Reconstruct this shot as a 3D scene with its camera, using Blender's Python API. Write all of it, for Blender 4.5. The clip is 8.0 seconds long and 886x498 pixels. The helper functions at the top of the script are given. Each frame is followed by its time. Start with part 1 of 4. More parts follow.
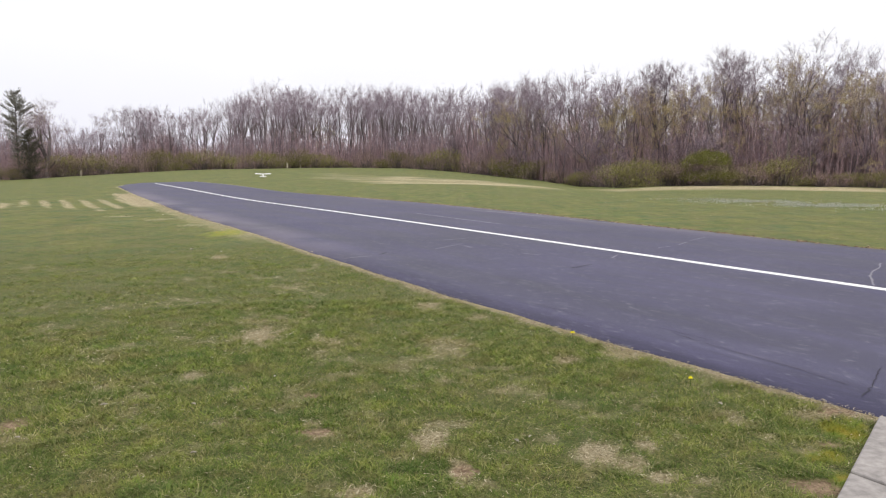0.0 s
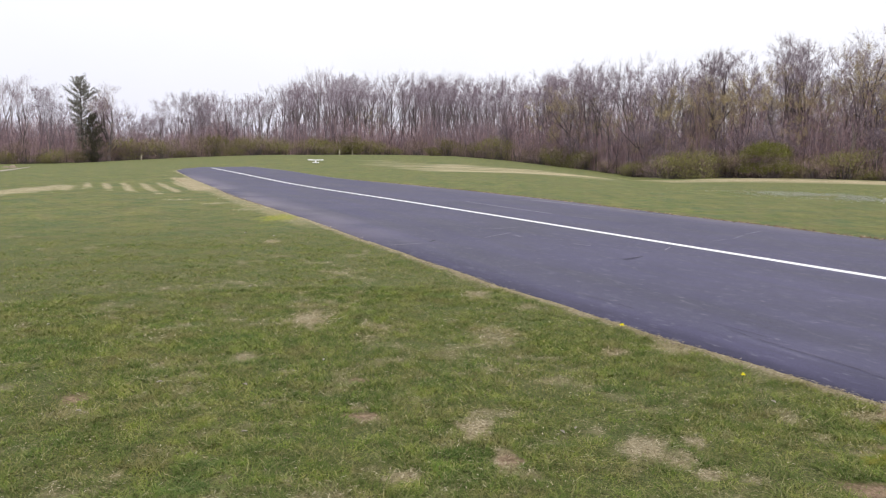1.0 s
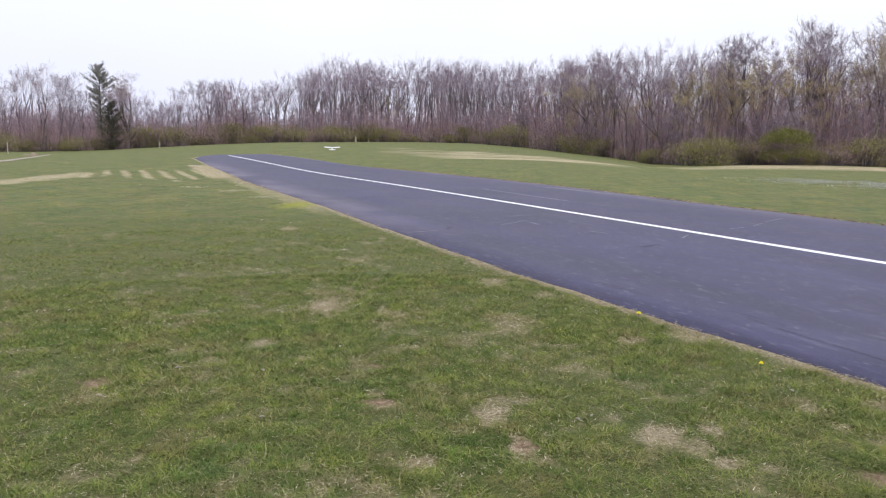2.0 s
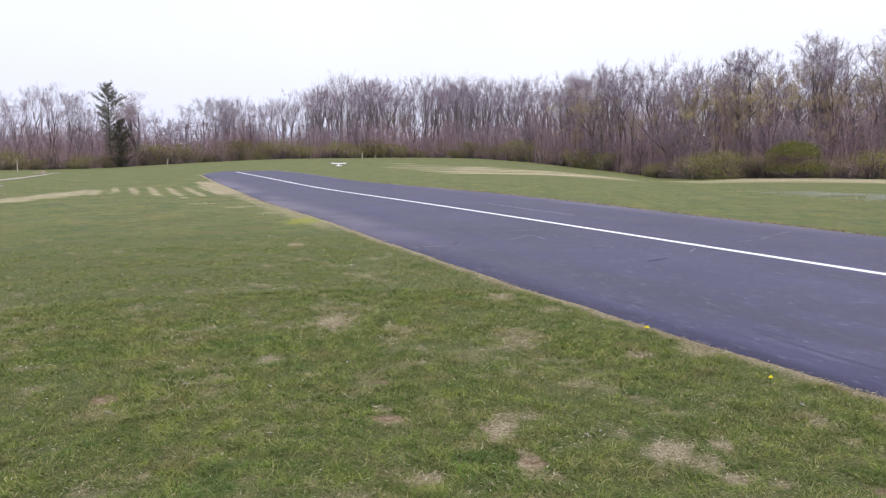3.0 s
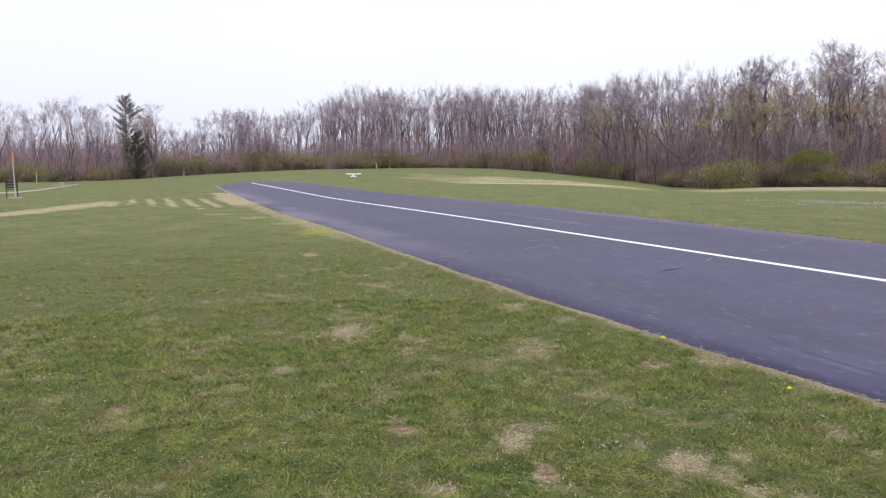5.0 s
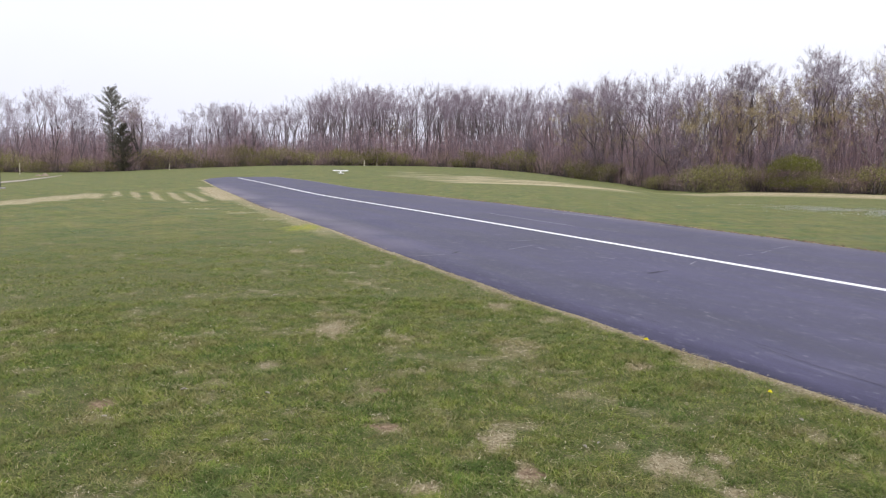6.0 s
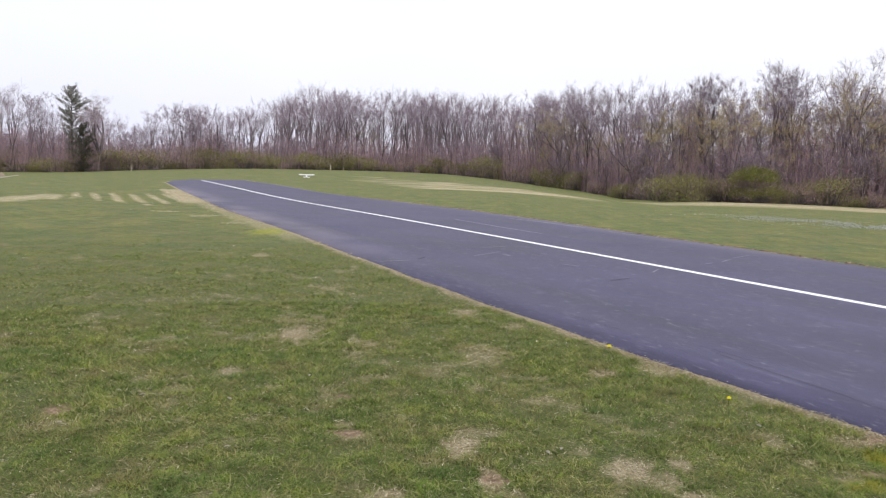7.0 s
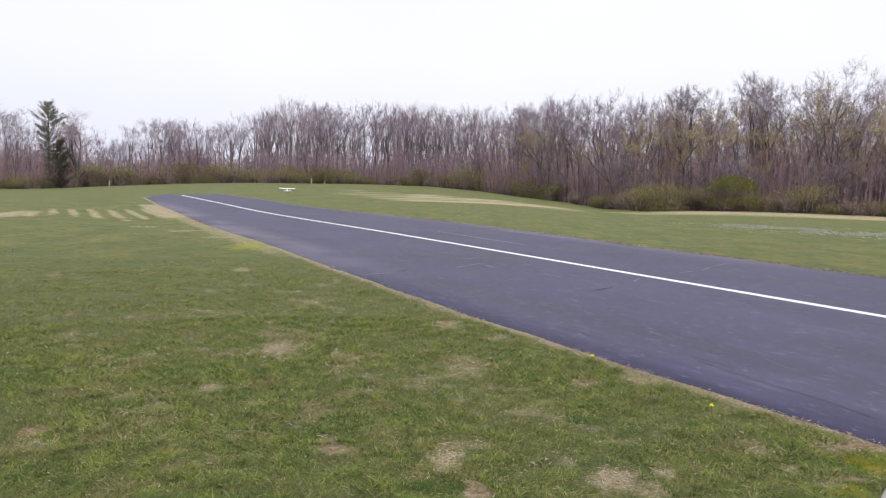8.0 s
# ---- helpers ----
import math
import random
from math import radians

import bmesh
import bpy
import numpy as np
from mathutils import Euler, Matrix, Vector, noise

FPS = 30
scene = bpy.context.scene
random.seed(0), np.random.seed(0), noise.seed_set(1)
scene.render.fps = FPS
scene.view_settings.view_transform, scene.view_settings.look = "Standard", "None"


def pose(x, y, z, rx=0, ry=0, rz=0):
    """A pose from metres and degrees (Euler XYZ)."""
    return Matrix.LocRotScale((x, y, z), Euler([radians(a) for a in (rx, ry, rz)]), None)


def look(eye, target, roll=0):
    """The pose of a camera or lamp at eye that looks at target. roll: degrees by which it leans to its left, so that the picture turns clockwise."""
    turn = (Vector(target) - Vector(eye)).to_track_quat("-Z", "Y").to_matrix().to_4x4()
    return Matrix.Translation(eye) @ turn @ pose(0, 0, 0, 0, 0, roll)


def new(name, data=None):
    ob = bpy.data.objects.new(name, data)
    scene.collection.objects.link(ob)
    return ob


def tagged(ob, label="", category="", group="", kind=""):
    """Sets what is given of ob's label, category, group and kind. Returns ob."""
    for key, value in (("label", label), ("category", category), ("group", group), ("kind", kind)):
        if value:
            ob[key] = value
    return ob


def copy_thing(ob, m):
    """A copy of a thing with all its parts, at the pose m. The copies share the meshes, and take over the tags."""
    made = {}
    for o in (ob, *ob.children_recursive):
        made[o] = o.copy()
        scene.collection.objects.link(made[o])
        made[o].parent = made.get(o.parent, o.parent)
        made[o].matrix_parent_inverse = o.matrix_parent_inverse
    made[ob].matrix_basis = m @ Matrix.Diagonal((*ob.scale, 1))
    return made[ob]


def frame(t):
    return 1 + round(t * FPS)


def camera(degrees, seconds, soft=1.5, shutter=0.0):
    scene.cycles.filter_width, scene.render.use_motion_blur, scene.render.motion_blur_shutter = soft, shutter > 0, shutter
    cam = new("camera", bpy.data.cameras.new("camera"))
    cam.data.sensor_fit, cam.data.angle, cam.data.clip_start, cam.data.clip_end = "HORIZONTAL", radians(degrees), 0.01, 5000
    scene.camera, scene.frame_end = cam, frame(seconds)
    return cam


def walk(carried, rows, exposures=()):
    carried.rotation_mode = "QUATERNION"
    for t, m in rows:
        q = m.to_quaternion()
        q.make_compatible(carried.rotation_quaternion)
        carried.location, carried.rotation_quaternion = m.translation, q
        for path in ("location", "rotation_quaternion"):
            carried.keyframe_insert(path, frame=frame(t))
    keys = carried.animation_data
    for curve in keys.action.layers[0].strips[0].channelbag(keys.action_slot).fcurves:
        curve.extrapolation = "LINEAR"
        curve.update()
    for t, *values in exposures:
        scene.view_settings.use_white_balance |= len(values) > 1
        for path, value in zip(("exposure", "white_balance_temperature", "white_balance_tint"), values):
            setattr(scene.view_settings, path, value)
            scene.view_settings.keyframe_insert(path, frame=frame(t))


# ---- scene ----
cam = camera(62.2, 8.0, soft=1.2)
# seconds, place, turn
ROWS = [
    (0.0, -0.018, 0.008, 1.644, 83.61, -0.11, -0.13),
    (0.5, -0.018, 0.008, 1.644, 83.42, -0.06, 2.72),
    (1.0, -0.018, 0.008, 1.644, 82.66, -0.82, 3.81),
    (1.5, -0.018, 0.008, 1.644, 81.70, -0.72, 4.55),
    (1.7, -0.018, 0.008, 1.644, 81.52, -0.83, 4.99),
    (2.8, -0.018, 0.008, 1.644, 82.63, -0.54, 5.26),
    (3.0, -0.018, 0.008, 1.644, 82.83, -0.35, 5.55),
    (3.5, -0.018, 0.008, 1.644, 83.22, -0.38, 6.20),
    (4.0, -0.018, 0.008, 1.644, 83.45, -0.16, 6.48),
    (4.5, -0.018, 0.008, 1.644, 83.54, -0.01, 6.77),
    (4.7, -0.018, 0.008, 1.644, 83.66, 0.06, 6.73),
    (5.8, -0.018, 0.008, 1.644, 83.38, -1.03, 5.95),
    (6.0, -0.018, 0.008, 1.644, 83.52, -1.23, 5.69),
    (6.5, -0.018, 0.008, 1.644, 83.72, -1.85, 4.32),
    (7.0, -0.018, 0.008, 1.644, 84.05, -2.12, 3.11),
    (7.5, -0.018, 0.008, 1.644, 84.10, -1.68, 2.54),
    (8.0, -0.018, 0.008, 1.644, 85.03, -1.49, 1.65),
]
walk(cam, [(t, pose(x, y, z, rx, ry, rz)) for t, x, y, z, rx, ry, rz in ROWS],
     [(0.0, -0.04, 6760, 8.5), (0.5, -0.04, 6600, 9.5), (1.0, -0.04, 6600, 9.5), (1.5, -0.04, 6380, 10.5), (3.0, -0.04, 6150, 13), (3.5, -0.04, 6280, 12), (4.5, -0.04, 6300, 11.8),
      (6.0, -0.04, 6380, 11), (6.5, -0.04, 6300, 12), (7.0, -0.04, 6430, 10.5), (7.5, -0.06, 6450, 10.5), (8.0, -0.09, 6460, 10.5)])


# ---- light: a bright, closed overcast with a weak, broad sun behind it ----
SUN_UP, SUN_ROUND = 48.0, 150.0
world = bpy.data.worlds.new("overcast")
scene.world = world
world.use_nodes = True
wn, wl = world.node_tree.nodes, world.node_tree.links
wn.clear()
w_out, w_bg = wn.new("ShaderNodeOutputWorld"), wn.new("ShaderNodeBackground")
w_sky = wn.new("ShaderNodeTexSky")
w_sky.sky_type, w_sky.sun_disc = "NISHITA", False
w_sky.sun_elevation, w_sky.sun_rotation = radians(SUN_UP), radians(SUN_ROUND)
w_sky.air_density, w_sky.dust_density = 1.0, 4.0
w_scale = wn.new("ShaderNodeVectorMath")
w_scale.operation = "SCALE"
w_scale.inputs["Scale"].default_value = 0.10
w_cloud = wn.new("ShaderNodeTexNoise")
w_cloud.inputs["Scale"].default_value, w_cloud.inputs["Detail"].default_value = 1.6, 5
w_ramp = wn.new("ShaderNodeValToRGB")
w_ramp.color_ramp.elements[0].position, w_ramp.color_ramp.elements[0].color = 0.3, (1.09, 1.10, 1.19, 1)
w_ramp.color_ramp.elements[1].position, w_ramp.color_ramp.elements[1].color = 0.7, (1.23, 1.23, 1.29, 1)
w_at, w_up = wn.new("ShaderNodeTexCoord"), wn.new("ShaderNodeSeparateXYZ")
w_fall = wn.new("ShaderNodeValToRGB")
w_fall.color_ramp.elements[0].position, w_fall.color_ramp.elements[0].color = 0.02, (0.89, 0.895, 0.975, 1)
w_fall.color_ramp.elements[1].position, w_fall.color_ramp.elements[1].color = 0.16, (1.0, 1.0, 1.0, 1)
w_fade = wn.new("ShaderNodeMixRGB")
w_fade.blend_type = "MULTIPLY"
w_fade.inputs["Fac"].default_value = 1.0
wl.new(w_at.outputs["Generated"], w_up.inputs[0])
wl.new(w_up.outputs["Z"], w_fall.inputs["Fac"])
w_mix = wn.new("ShaderNodeMixRGB")
w_mix.inputs["Fac"].default_value = 0.86
wl.new(w_sky.outputs["Color"], w_scale.inputs[0])
wl.new(w_scale.outputs["Vector"], w_mix.inputs["Color1"])
wl.new(w_cloud.outputs["Fac"], w_ramp.inputs["Fac"])
wl.new(w_ramp.outputs["Color"], w_fade.inputs["Color1"])
wl.new(w_fall.outputs["Color"], w_fade.inputs["Color2"])
wl.new(w_fade.outputs["Color"], w_mix.inputs["Color2"])
wl.new(w_mix.outputs["Color"], w_bg.inputs["Color"])
wl.new(w_bg.outputs["Background"], w_out.inputs["Surface"])
w_bg.inputs["Strength"].default_value = 1.0

sun = new("sun", bpy.data.lights.new("sun", "SUN"))
sun.data.energy, sun.data.angle, sun.data.color = 1.5, radians(10), (1.0, 0.96, 0.9)
_a, _e = radians(SUN_ROUND), radians(SUN_UP)
sun.matrix_world = look((0, 0, 60), (-60 * math.sin(_a) * math.cos(_e), -60 * math.cos(_a) * math.cos(_e), 60 - 60 * math.sin(_e)))


# ---- materials ----
HEAD = radians(29.6)                      # the runway runs off to the left of straight ahead


def material(name, rough=0.9, gloss=0.3):
    m = bpy.data.materials.new(name)
    m.use_nodes = True
    b = m.node_tree.nodes["Principled BSDF"]
    b.inputs["Roughness"].default_value = rough
    b.inputs["Specular IOR Level"].default_value = gloss
    return m, m.node_tree, b


def coords(nt, scale=(1, 1, 1), turn=0.0):
    c, rot, mp = nt.nodes.new("ShaderNodeTexCoord"), nt.nodes.new("ShaderNodeMapping"), nt.nodes.new("ShaderNodeMapping")
    rot.inputs["Rotation"].default_value = (0, 0, turn)
    mp.inputs["Scale"].default_value = scale
    nt.links.new(c.outputs["Object"], rot.inputs["Vector"])
    nt.links.new(rot.outputs["Vector"], mp.inputs["Vector"])
    return mp.outputs["Vector"]


def grain(nt, at, scale, detail=4, rough=0.6):
    n = nt.nodes.new("ShaderNodeTexNoise")
    n.inputs["Scale"].default_value, n.inputs["Detail"].default_value, n.inputs["Roughness"].default_value = scale, detail, rough
    nt.links.new(at, n.inputs["Vector"])
    return n.outputs["Fac"]


def ramp(nt, fac, *stops):
    r = nt.nodes.new("ShaderNodeValToRGB")
    while len(r.color_ramp.elements) < len(stops):
        r.color_ramp.elements.new(0.5)
    for e, (p, c) in zip(r.color_ramp.elements, stops):
        e.position, e.color = p, ((c, c, c, 1) if isinstance(c, (int, float)) else (*c, 1))
    nt.links.new(fac, r.inputs["Fac"])
    return r.outputs["Color"]


def mix(nt, fac, a, b, how="MIX"):
    m = nt.nodes.new("ShaderNodeMixRGB")
    m.blend_type = how
    for key, v in (("Fac", fac), ("Color1", a), ("Color2", b)):
        if isinstance(v, (int, float)):
            m.inputs[key].default_value = v if key == "Fac" else (v, v, v, 1)
        elif isinstance(v, tuple):
            m.inputs[key].default_value = (*v, 1)
        else:
            nt.links.new(v, m.inputs[key])
    return m.outputs["Color"]


def bump(nt, b, height, strength=0.4, distance=0.01):
    n = nt.nodes.new("ShaderNodeBump")
    n.inputs["Strength"].default_value, n.inputs["Distance"].default_value = strength, distance
    nt.links.new(height, n.inputs["Height"])
    nt.links.new(n.outputs["Normal"], b.inputs["Normal"])


def sheer(nt, b, col, share):
    """Lets part of the light through a thin leaf or blade."""
    t, add = nt.nodes.new("ShaderNodeBsdfTranslucent"), nt.nodes.new("ShaderNodeMixShader")
    add.inputs["Fac"].default_value = share
    nt.links.new(col, t.inputs["Color"])
    nt.links.new(b.outputs["BSDF"], add.inputs[1])
    nt.links.new(t.outputs["BSDF"], add.inputs[2])
    nt.links.new(add.outputs["Shader"], nt.nodes["Material Output"].inputs["Surface"])


def attribute(nt, name):
    a = nt.nodes.new("ShaderNodeAttribute")
    a.attribute_name = name
    return a.outputs["Fac"]


def island(nt):
    return nt.nodes.new("ShaderNodeNewGeometry").outputs["Random Per Island"]


def own(nt):
    return nt.nodes.new("ShaderNodeObjectInfo").outputs["Random"]


def plain(name, colour, rough=0.6, gloss=0.4, scale=20.0, spread=0.25, metal=0.0):
    m, nt, b = material(name, rough, gloss)
    b.inputs["Metallic"].default_value = metal
    n = grain(nt, coords(nt), scale, 5)
    dark = tuple(c * (1 - spread) for c in colour)
    nt.links.new(ramp(nt, n, (0.3, dark), (0.7, colour)), b.inputs["Base Color"])
    bump(nt, b, n, 0.15, 0.004)
    return m


def sward(name, blades):
    """Turf: the same tones for the soil sheet and for the blades that grow on it."""
    m, nt, b = material(name, 0.85, 0.2)
    at = coords(nt)
    big, mid, small = grain(nt, at, 0.13, 4), grain(nt, at, 1.5, 6, 0.7), grain(nt, at, 6.5, 5, 0.7)
    green = ramp(nt, mid, (0.36, (0.105, 0.185, 0.050)), (0.46, (0.180, 0.232, 0.056)), (0.56, (0.235, 0.250, 0.075)), (0.66, (0.265, 0.225, 0.112)))
    green = mix(nt, ramp(nt, big, (0.35, 0.0), (0.68, 0.5)), green, (0.235, 0.225, 0.085))
    straw = ramp(nt, grain(nt, at, 48.0, 6, 0.75), (0.36, (0.15, 0.115, 0.062)), (0.46, (0.40, 0.325, 0.20)), (0.64, (0.74, 0.65, 0.45)))
    soil = ramp(nt, grain(nt, at, 30.0, 5, 0.7), (0.38, (0.060, 0.046, 0.028)), (0.62, (0.20, 0.150, 0.090)))
    green = mix(nt, 1.0, green, ramp(nt, grain(nt, at, 0.55, 9, 0.78), (0.37, (0.78, 0.86, 0.84)), (0.5, (1.0, 1.0, 1.0)), (0.63, (1.22, 1.14, 1.12))), "MULTIPLY")
    dry, moss = attribute(nt, "dry"), attribute(nt, "moss")
    if not blades:
        band = nt.nodes.new("ShaderNodeTexWave")
        band.inputs["Scale"].default_value, band.inputs["Distortion"].default_value, band.inputs["Detail Scale"].default_value, band.inputs["Phase Offset"].default_value = 0.383, 1.2, 0.6, math.pi
        nt.links.new(coords(nt, (1, 1, 1), -HEAD), band.inputs["Vector"])
        lane = mix(nt, attribute(nt, "lanes"), 1.0, ramp(nt, band.outputs["Fac"], (0.22, 0.10), (0.95, 0.92)))
        lane = mix(nt, 1.0, lane, attribute(nt, "swath"), "MULTIPLY")
        lane = mix(nt, 1.0, lane, ramp(nt, grain(nt, at, 2.2, 5, 0.7), (0.32, 0.35), (0.58, 0.95)), "MULTIPLY")
        dry = mix(nt, 1.0, dry, lane, "LIGHTEN")
    if blades:
        r = island(nt)
        own_tone = ramp(nt, r, (0.0, (0.042, 0.080, 0.018)), (0.35, (0.130, 0.215, 0.046)), (0.70, (0.30, 0.350, 0.105)), (0.86, (0.38, 0.32, 0.16)), (1.0, (0.72, 0.63, 0.42)))
        green = mix(nt, 0.52, green, own_tone)
        tuft = ramp(nt, grain(nt, at, 5.0, 4, 0.6), (0.36, (0.68, 0.76, 0.68)), (0.5, (1.0, 1.0, 0.98)), (0.64, (1.22, 1.23, 1.0)))
        green = mix(nt, 1.0, green, tuft, "MULTIPLY")
        green = mix(nt, ramp(nt, grain(nt, at, 2.3, 5, 0.7), (0.52, 0.0), (0.66, 0.55)), green, (0.27, 0.215, 0.115))
        green = mix(nt, ramp(nt, grain(nt, at, 1.1, 4, 0.6), (0.55, 0.0), (0.68, 0.35)), green, (0.085, 0.185, 0.065))
        straw = mix(nt, ramp(nt, r, (0.4, 0.0), (1.0, 0.6)), straw, (0.30, 0.21, 0.13))
        col = mix(nt, ramp(nt, dry, (0.15, 0.0), (0.75, 0.9)), green, straw)
    else:
        far = attribute(nt, "far")
        # fine grain, kept below one: the blades' missing self-shadow is put into the colour
        fine = ramp(nt, grain(nt, at, 14.0, 8, 0.8), (0.38, 0.52), (0.62, 0.98))
        green = mix(nt, 1.0, green, fine, "MULTIPLY")
        green = mix(nt, 1.0, green, (0.96, 0.955, 0.98), "MULTIPLY")
        green = mix(nt, ramp(nt, grain(nt, at, 0.85, 7, 0.8), (0.48, 0.0), (0.62, 0.42)), green, (0.20, 0.170, 0.088))
        green = mix(nt, ramp(nt, grain(nt, coords(nt, (1, 1, 1), 0.7), 0.62, 7, 0.8), (0.48, 0.0), (0.62, 0.60)), green, (0.078, 0.135, 0.062))
        green = mix(nt, ramp(nt, grain(nt, at, 2.6, 6, 0.8), (0.54, 0.0), (0.70, 0.5)), green, (0.30, 0.26, 0.13))
        drift = grain(nt, coords(nt, (0.9, 0.2, 1)), 1.0, 7, 0.8)
        green = mix(nt, 1.0, green, ramp(nt, drift, (0.40, (0.87, 0.90, 0.91)), (0.5, (1, 1, 1)), (0.60, (1.13, 1.10, 1.08))), "MULTIPLY")
        green = mix(nt, ramp(nt, small, (0.48, 0.0), (0.68, 0.45)), green, (0.22, 0.185, 0.095))
        thatch = ramp(nt, grain(nt, at, 85.0, 5, 0.75), (0.36, (0.030, 0.036, 0.013)), (0.50, (0.100, 0.122, 0.038)), (0.58, (0.215, 0.200, 0.085)), (0.70, (0.42, 0.36, 0.21)))
        thatch = mix(nt, ramp(nt, small, (0.52, 0.0), (0.68, 0.35)), thatch, soil)
        green = mix(nt, 1.0, green, ramp(nt, grain(nt, at, 3.6, 8, 0.85), (0.40, (0.74, 0.78, 0.78)), (0.5, (1, 1, 1)), (0.60, (1.22, 1.20, 1.16))), "MULTIPLY")
        base = mix(nt, ramp(nt, far, (0.0, 0.85), (1.0, 0.0)), green, thatch)
        col = mix(nt, ramp(nt, dry, (0.15, 0.0), (0.85, 0.85)), base, mix(nt, ramp(nt, far, (0.0, 0.3), (1.0, 0.0)), straw, soil))
    if not blades:
        col = mix(nt, attribute(nt, "bare"), col, ramp(nt, grain(nt, at, 24.0, 6, 0.7), (0.35, (0.15, 0.096, 0.060)), (0.65, (0.42, 0.305, 0.205))))
    col = mix(nt, moss, col, ramp(nt, grain(nt, at, 9.0, 3), (0.42, (0.20, 0.275, 0.036)), (0.60, (0.40, 0.335, 0.045))))
    if blades:
        col = mix(nt, 1.0, col, (0.985, 0.985, 0.95), "MULTIPLY")
    nt.links.new(col, b.inputs["Base Color"])
    if blades:
        sheer(nt, b, col, 0.24)
    else:
        bump(nt, b, grain(nt, at, 38.0, 6, 0.75), 0.8, 0.03)
    return m


M_TURF, M_BLADE = sward("turf", False), sward("grass_blade", True)


def asphalt_material():
    m, nt, b = material("sealed_asphalt", 0.7, 0.28)
    at = coords(nt)
    streak = grain(nt, coords(nt, (0.9, 0.12, 1), radians(-29.6)), 1.4, 6, 0.7)
    cloud, stone = grain(nt, at, 0.35, 5), grain(nt, at, 150.0, 3, 0.8)
    col = ramp(nt, cloud, (0.3, (0.058, 0.0555, 0.101)), (0.7, (0.079, 0.074, 0.129)))
    col = mix(nt, 1.0, col, ramp(nt, streak, (0.38, 0.74), (0.62, 1.26)), "MULTIPLY")
    col = mix(nt, 1.0, col, ramp(nt, stone, (0.40, 0.80), (0.60, 1.2)), "MULTIPLY")
    scuff = grain(nt, coords(nt, (2.2, 0.8, 1), radians(-29.6)), 2.6, 6, 0.75)
    col = mix(nt, ramp(nt, scuff, (0.55, 0.0), (0.72, 0.40)), col, (0.22, 0.215, 0.27))
    speck = grain(nt, coords(nt, (3.2, 1.5, 1), radians(-29.6)), 4.0, 3, 0.55)
    col = mix(nt, ramp(nt, speck, (0.62, 0.0), (0.72, 0.45)), col, (0.24, 0.235, 0.28))
    col = mix(nt, ramp(nt, attribute(nt, "dust"), (0.0, 0.0), (1.0, 0.68)), col, (0.24, 0.212, 0.25))
    nt.links.new(col, b.inputs["Base Color"])
    nt.links.new(ramp(nt, streak, (0.3, 0.52), (0.7, 0.72)), b.inputs["Roughness"])
    bump(nt, b, stone, 0.35, 0.004)
    return m


def paint_material():
    m, nt, b = material("worn_white_paint", 0.6, 0.35)
    at = coords(nt)
    n = grain(nt, at, 24.0, 6, 0.75)
    col = ramp(nt, grain(nt, at, 1.2, 4), (0.3, (0.84, 0.84, 0.85)), (0.7, (0.92, 0.92, 0.92)))
    nt.links.new(mix(nt, ramp(nt, n, (0.24, 0.4), (0.33, 0.0)), col, (0.2, 0.2, 0.22)), b.inputs["Base Color"])
    bump(nt, b, n, 0.2, 0.002)
    return m


def bark_material(name, dark, light, spread=0.0):
    m, nt, b = material(name, 0.95, 0.15)
    n = grain(nt, coords(nt, (1, 1, 0.15)), 6.0, 5, 0.7)
    col = ramp(nt, n, (0.3, dark), (0.72, light))
    col = mix(nt, 1.0, col, ramp(nt, own(nt), (0.0, 0.75), (1.0, 1.2)), "MULTIPLY")
    nt.links.new(col, b.inputs["Base Color"])
    bump(nt, b, n, 0.6, 0.03)
    return m


def twig_material(name, *tones, thin=0.0, vary=(0.82, 1.18)):
    m, nt, b = material(name, 0.9, 0.15)
    col = ramp(nt, island(nt), *[(i / max(1, len(tones) - 1), t) for i, t in enumerate(tones)])
    col = mix(nt, 1.0, col, ramp(nt, own(nt), (0.0, vary[0]), (1.0, vary[1])), "MULTIPLY")
    nt.links.new(col, b.inputs["Base Color"])
    if thin:
        sheer(nt, b, col, thin)
    return m


M_ASPHALT, M_PAINT = asphalt_material(), paint_material()
M_BARK = bark_material("grey_bark", (0.090, 0.074, 0.078), (0.215, 0.184, 0.188))
# the grey bark again, paler for the rows behind: depth haze put into its colour
M_HAZED_BARK = bark_material("hazed_bark", (0.115, 0.097, 0.102), (0.27, 0.235, 0.240))
M_PALE_BARK = bark_material("pale_bark", (0.22, 0.195, 0.165), (0.42, 0.38, 0.33))
M_TWIG = twig_material("bare_twig", (0.182, 0.142, 0.176), (0.278, 0.222, 0.266), (0.396, 0.326, 0.374))
M_BRUSH = twig_material("brush_twig", (0.246, 0.168, 0.190), (0.366, 0.255, 0.280), (0.510, 0.372, 0.388))
M_BUD = twig_material("yellow_bud_leaf", (0.40, 0.325, 0.175), (0.50, 0.41, 0.225), (0.59, 0.50, 0.29), thin=0.5)
M_LEAF = twig_material("fresh_shrub_leaf", (0.195, 0.188, 0.080), (0.265, 0.252, 0.102), (0.34, 0.316, 0.140), thin=0.4, vary=(0.75, 1.25))
M_BROWN_LEAF = twig_material("budding_shrub_leaf", (0.19, 0.15, 0.105), (0.27, 0.215, 0.14), (0.35, 0.29, 0.17), thin=0.3, vary=(0.75, 1.2))
M_BRIGHT_LEAF = twig_material("bright_shrub_leaf", (0.150, 0.162, 0.050), (0.225, 0.235, 0.068), (0.305, 0.305, 0.096), thin=0.45)
M_NEEDLE = twig_material("pine_needle", (0.19, 0.185, 0.172), (0.275, 0.268, 0.245), (0.36, 0.345, 0.31))
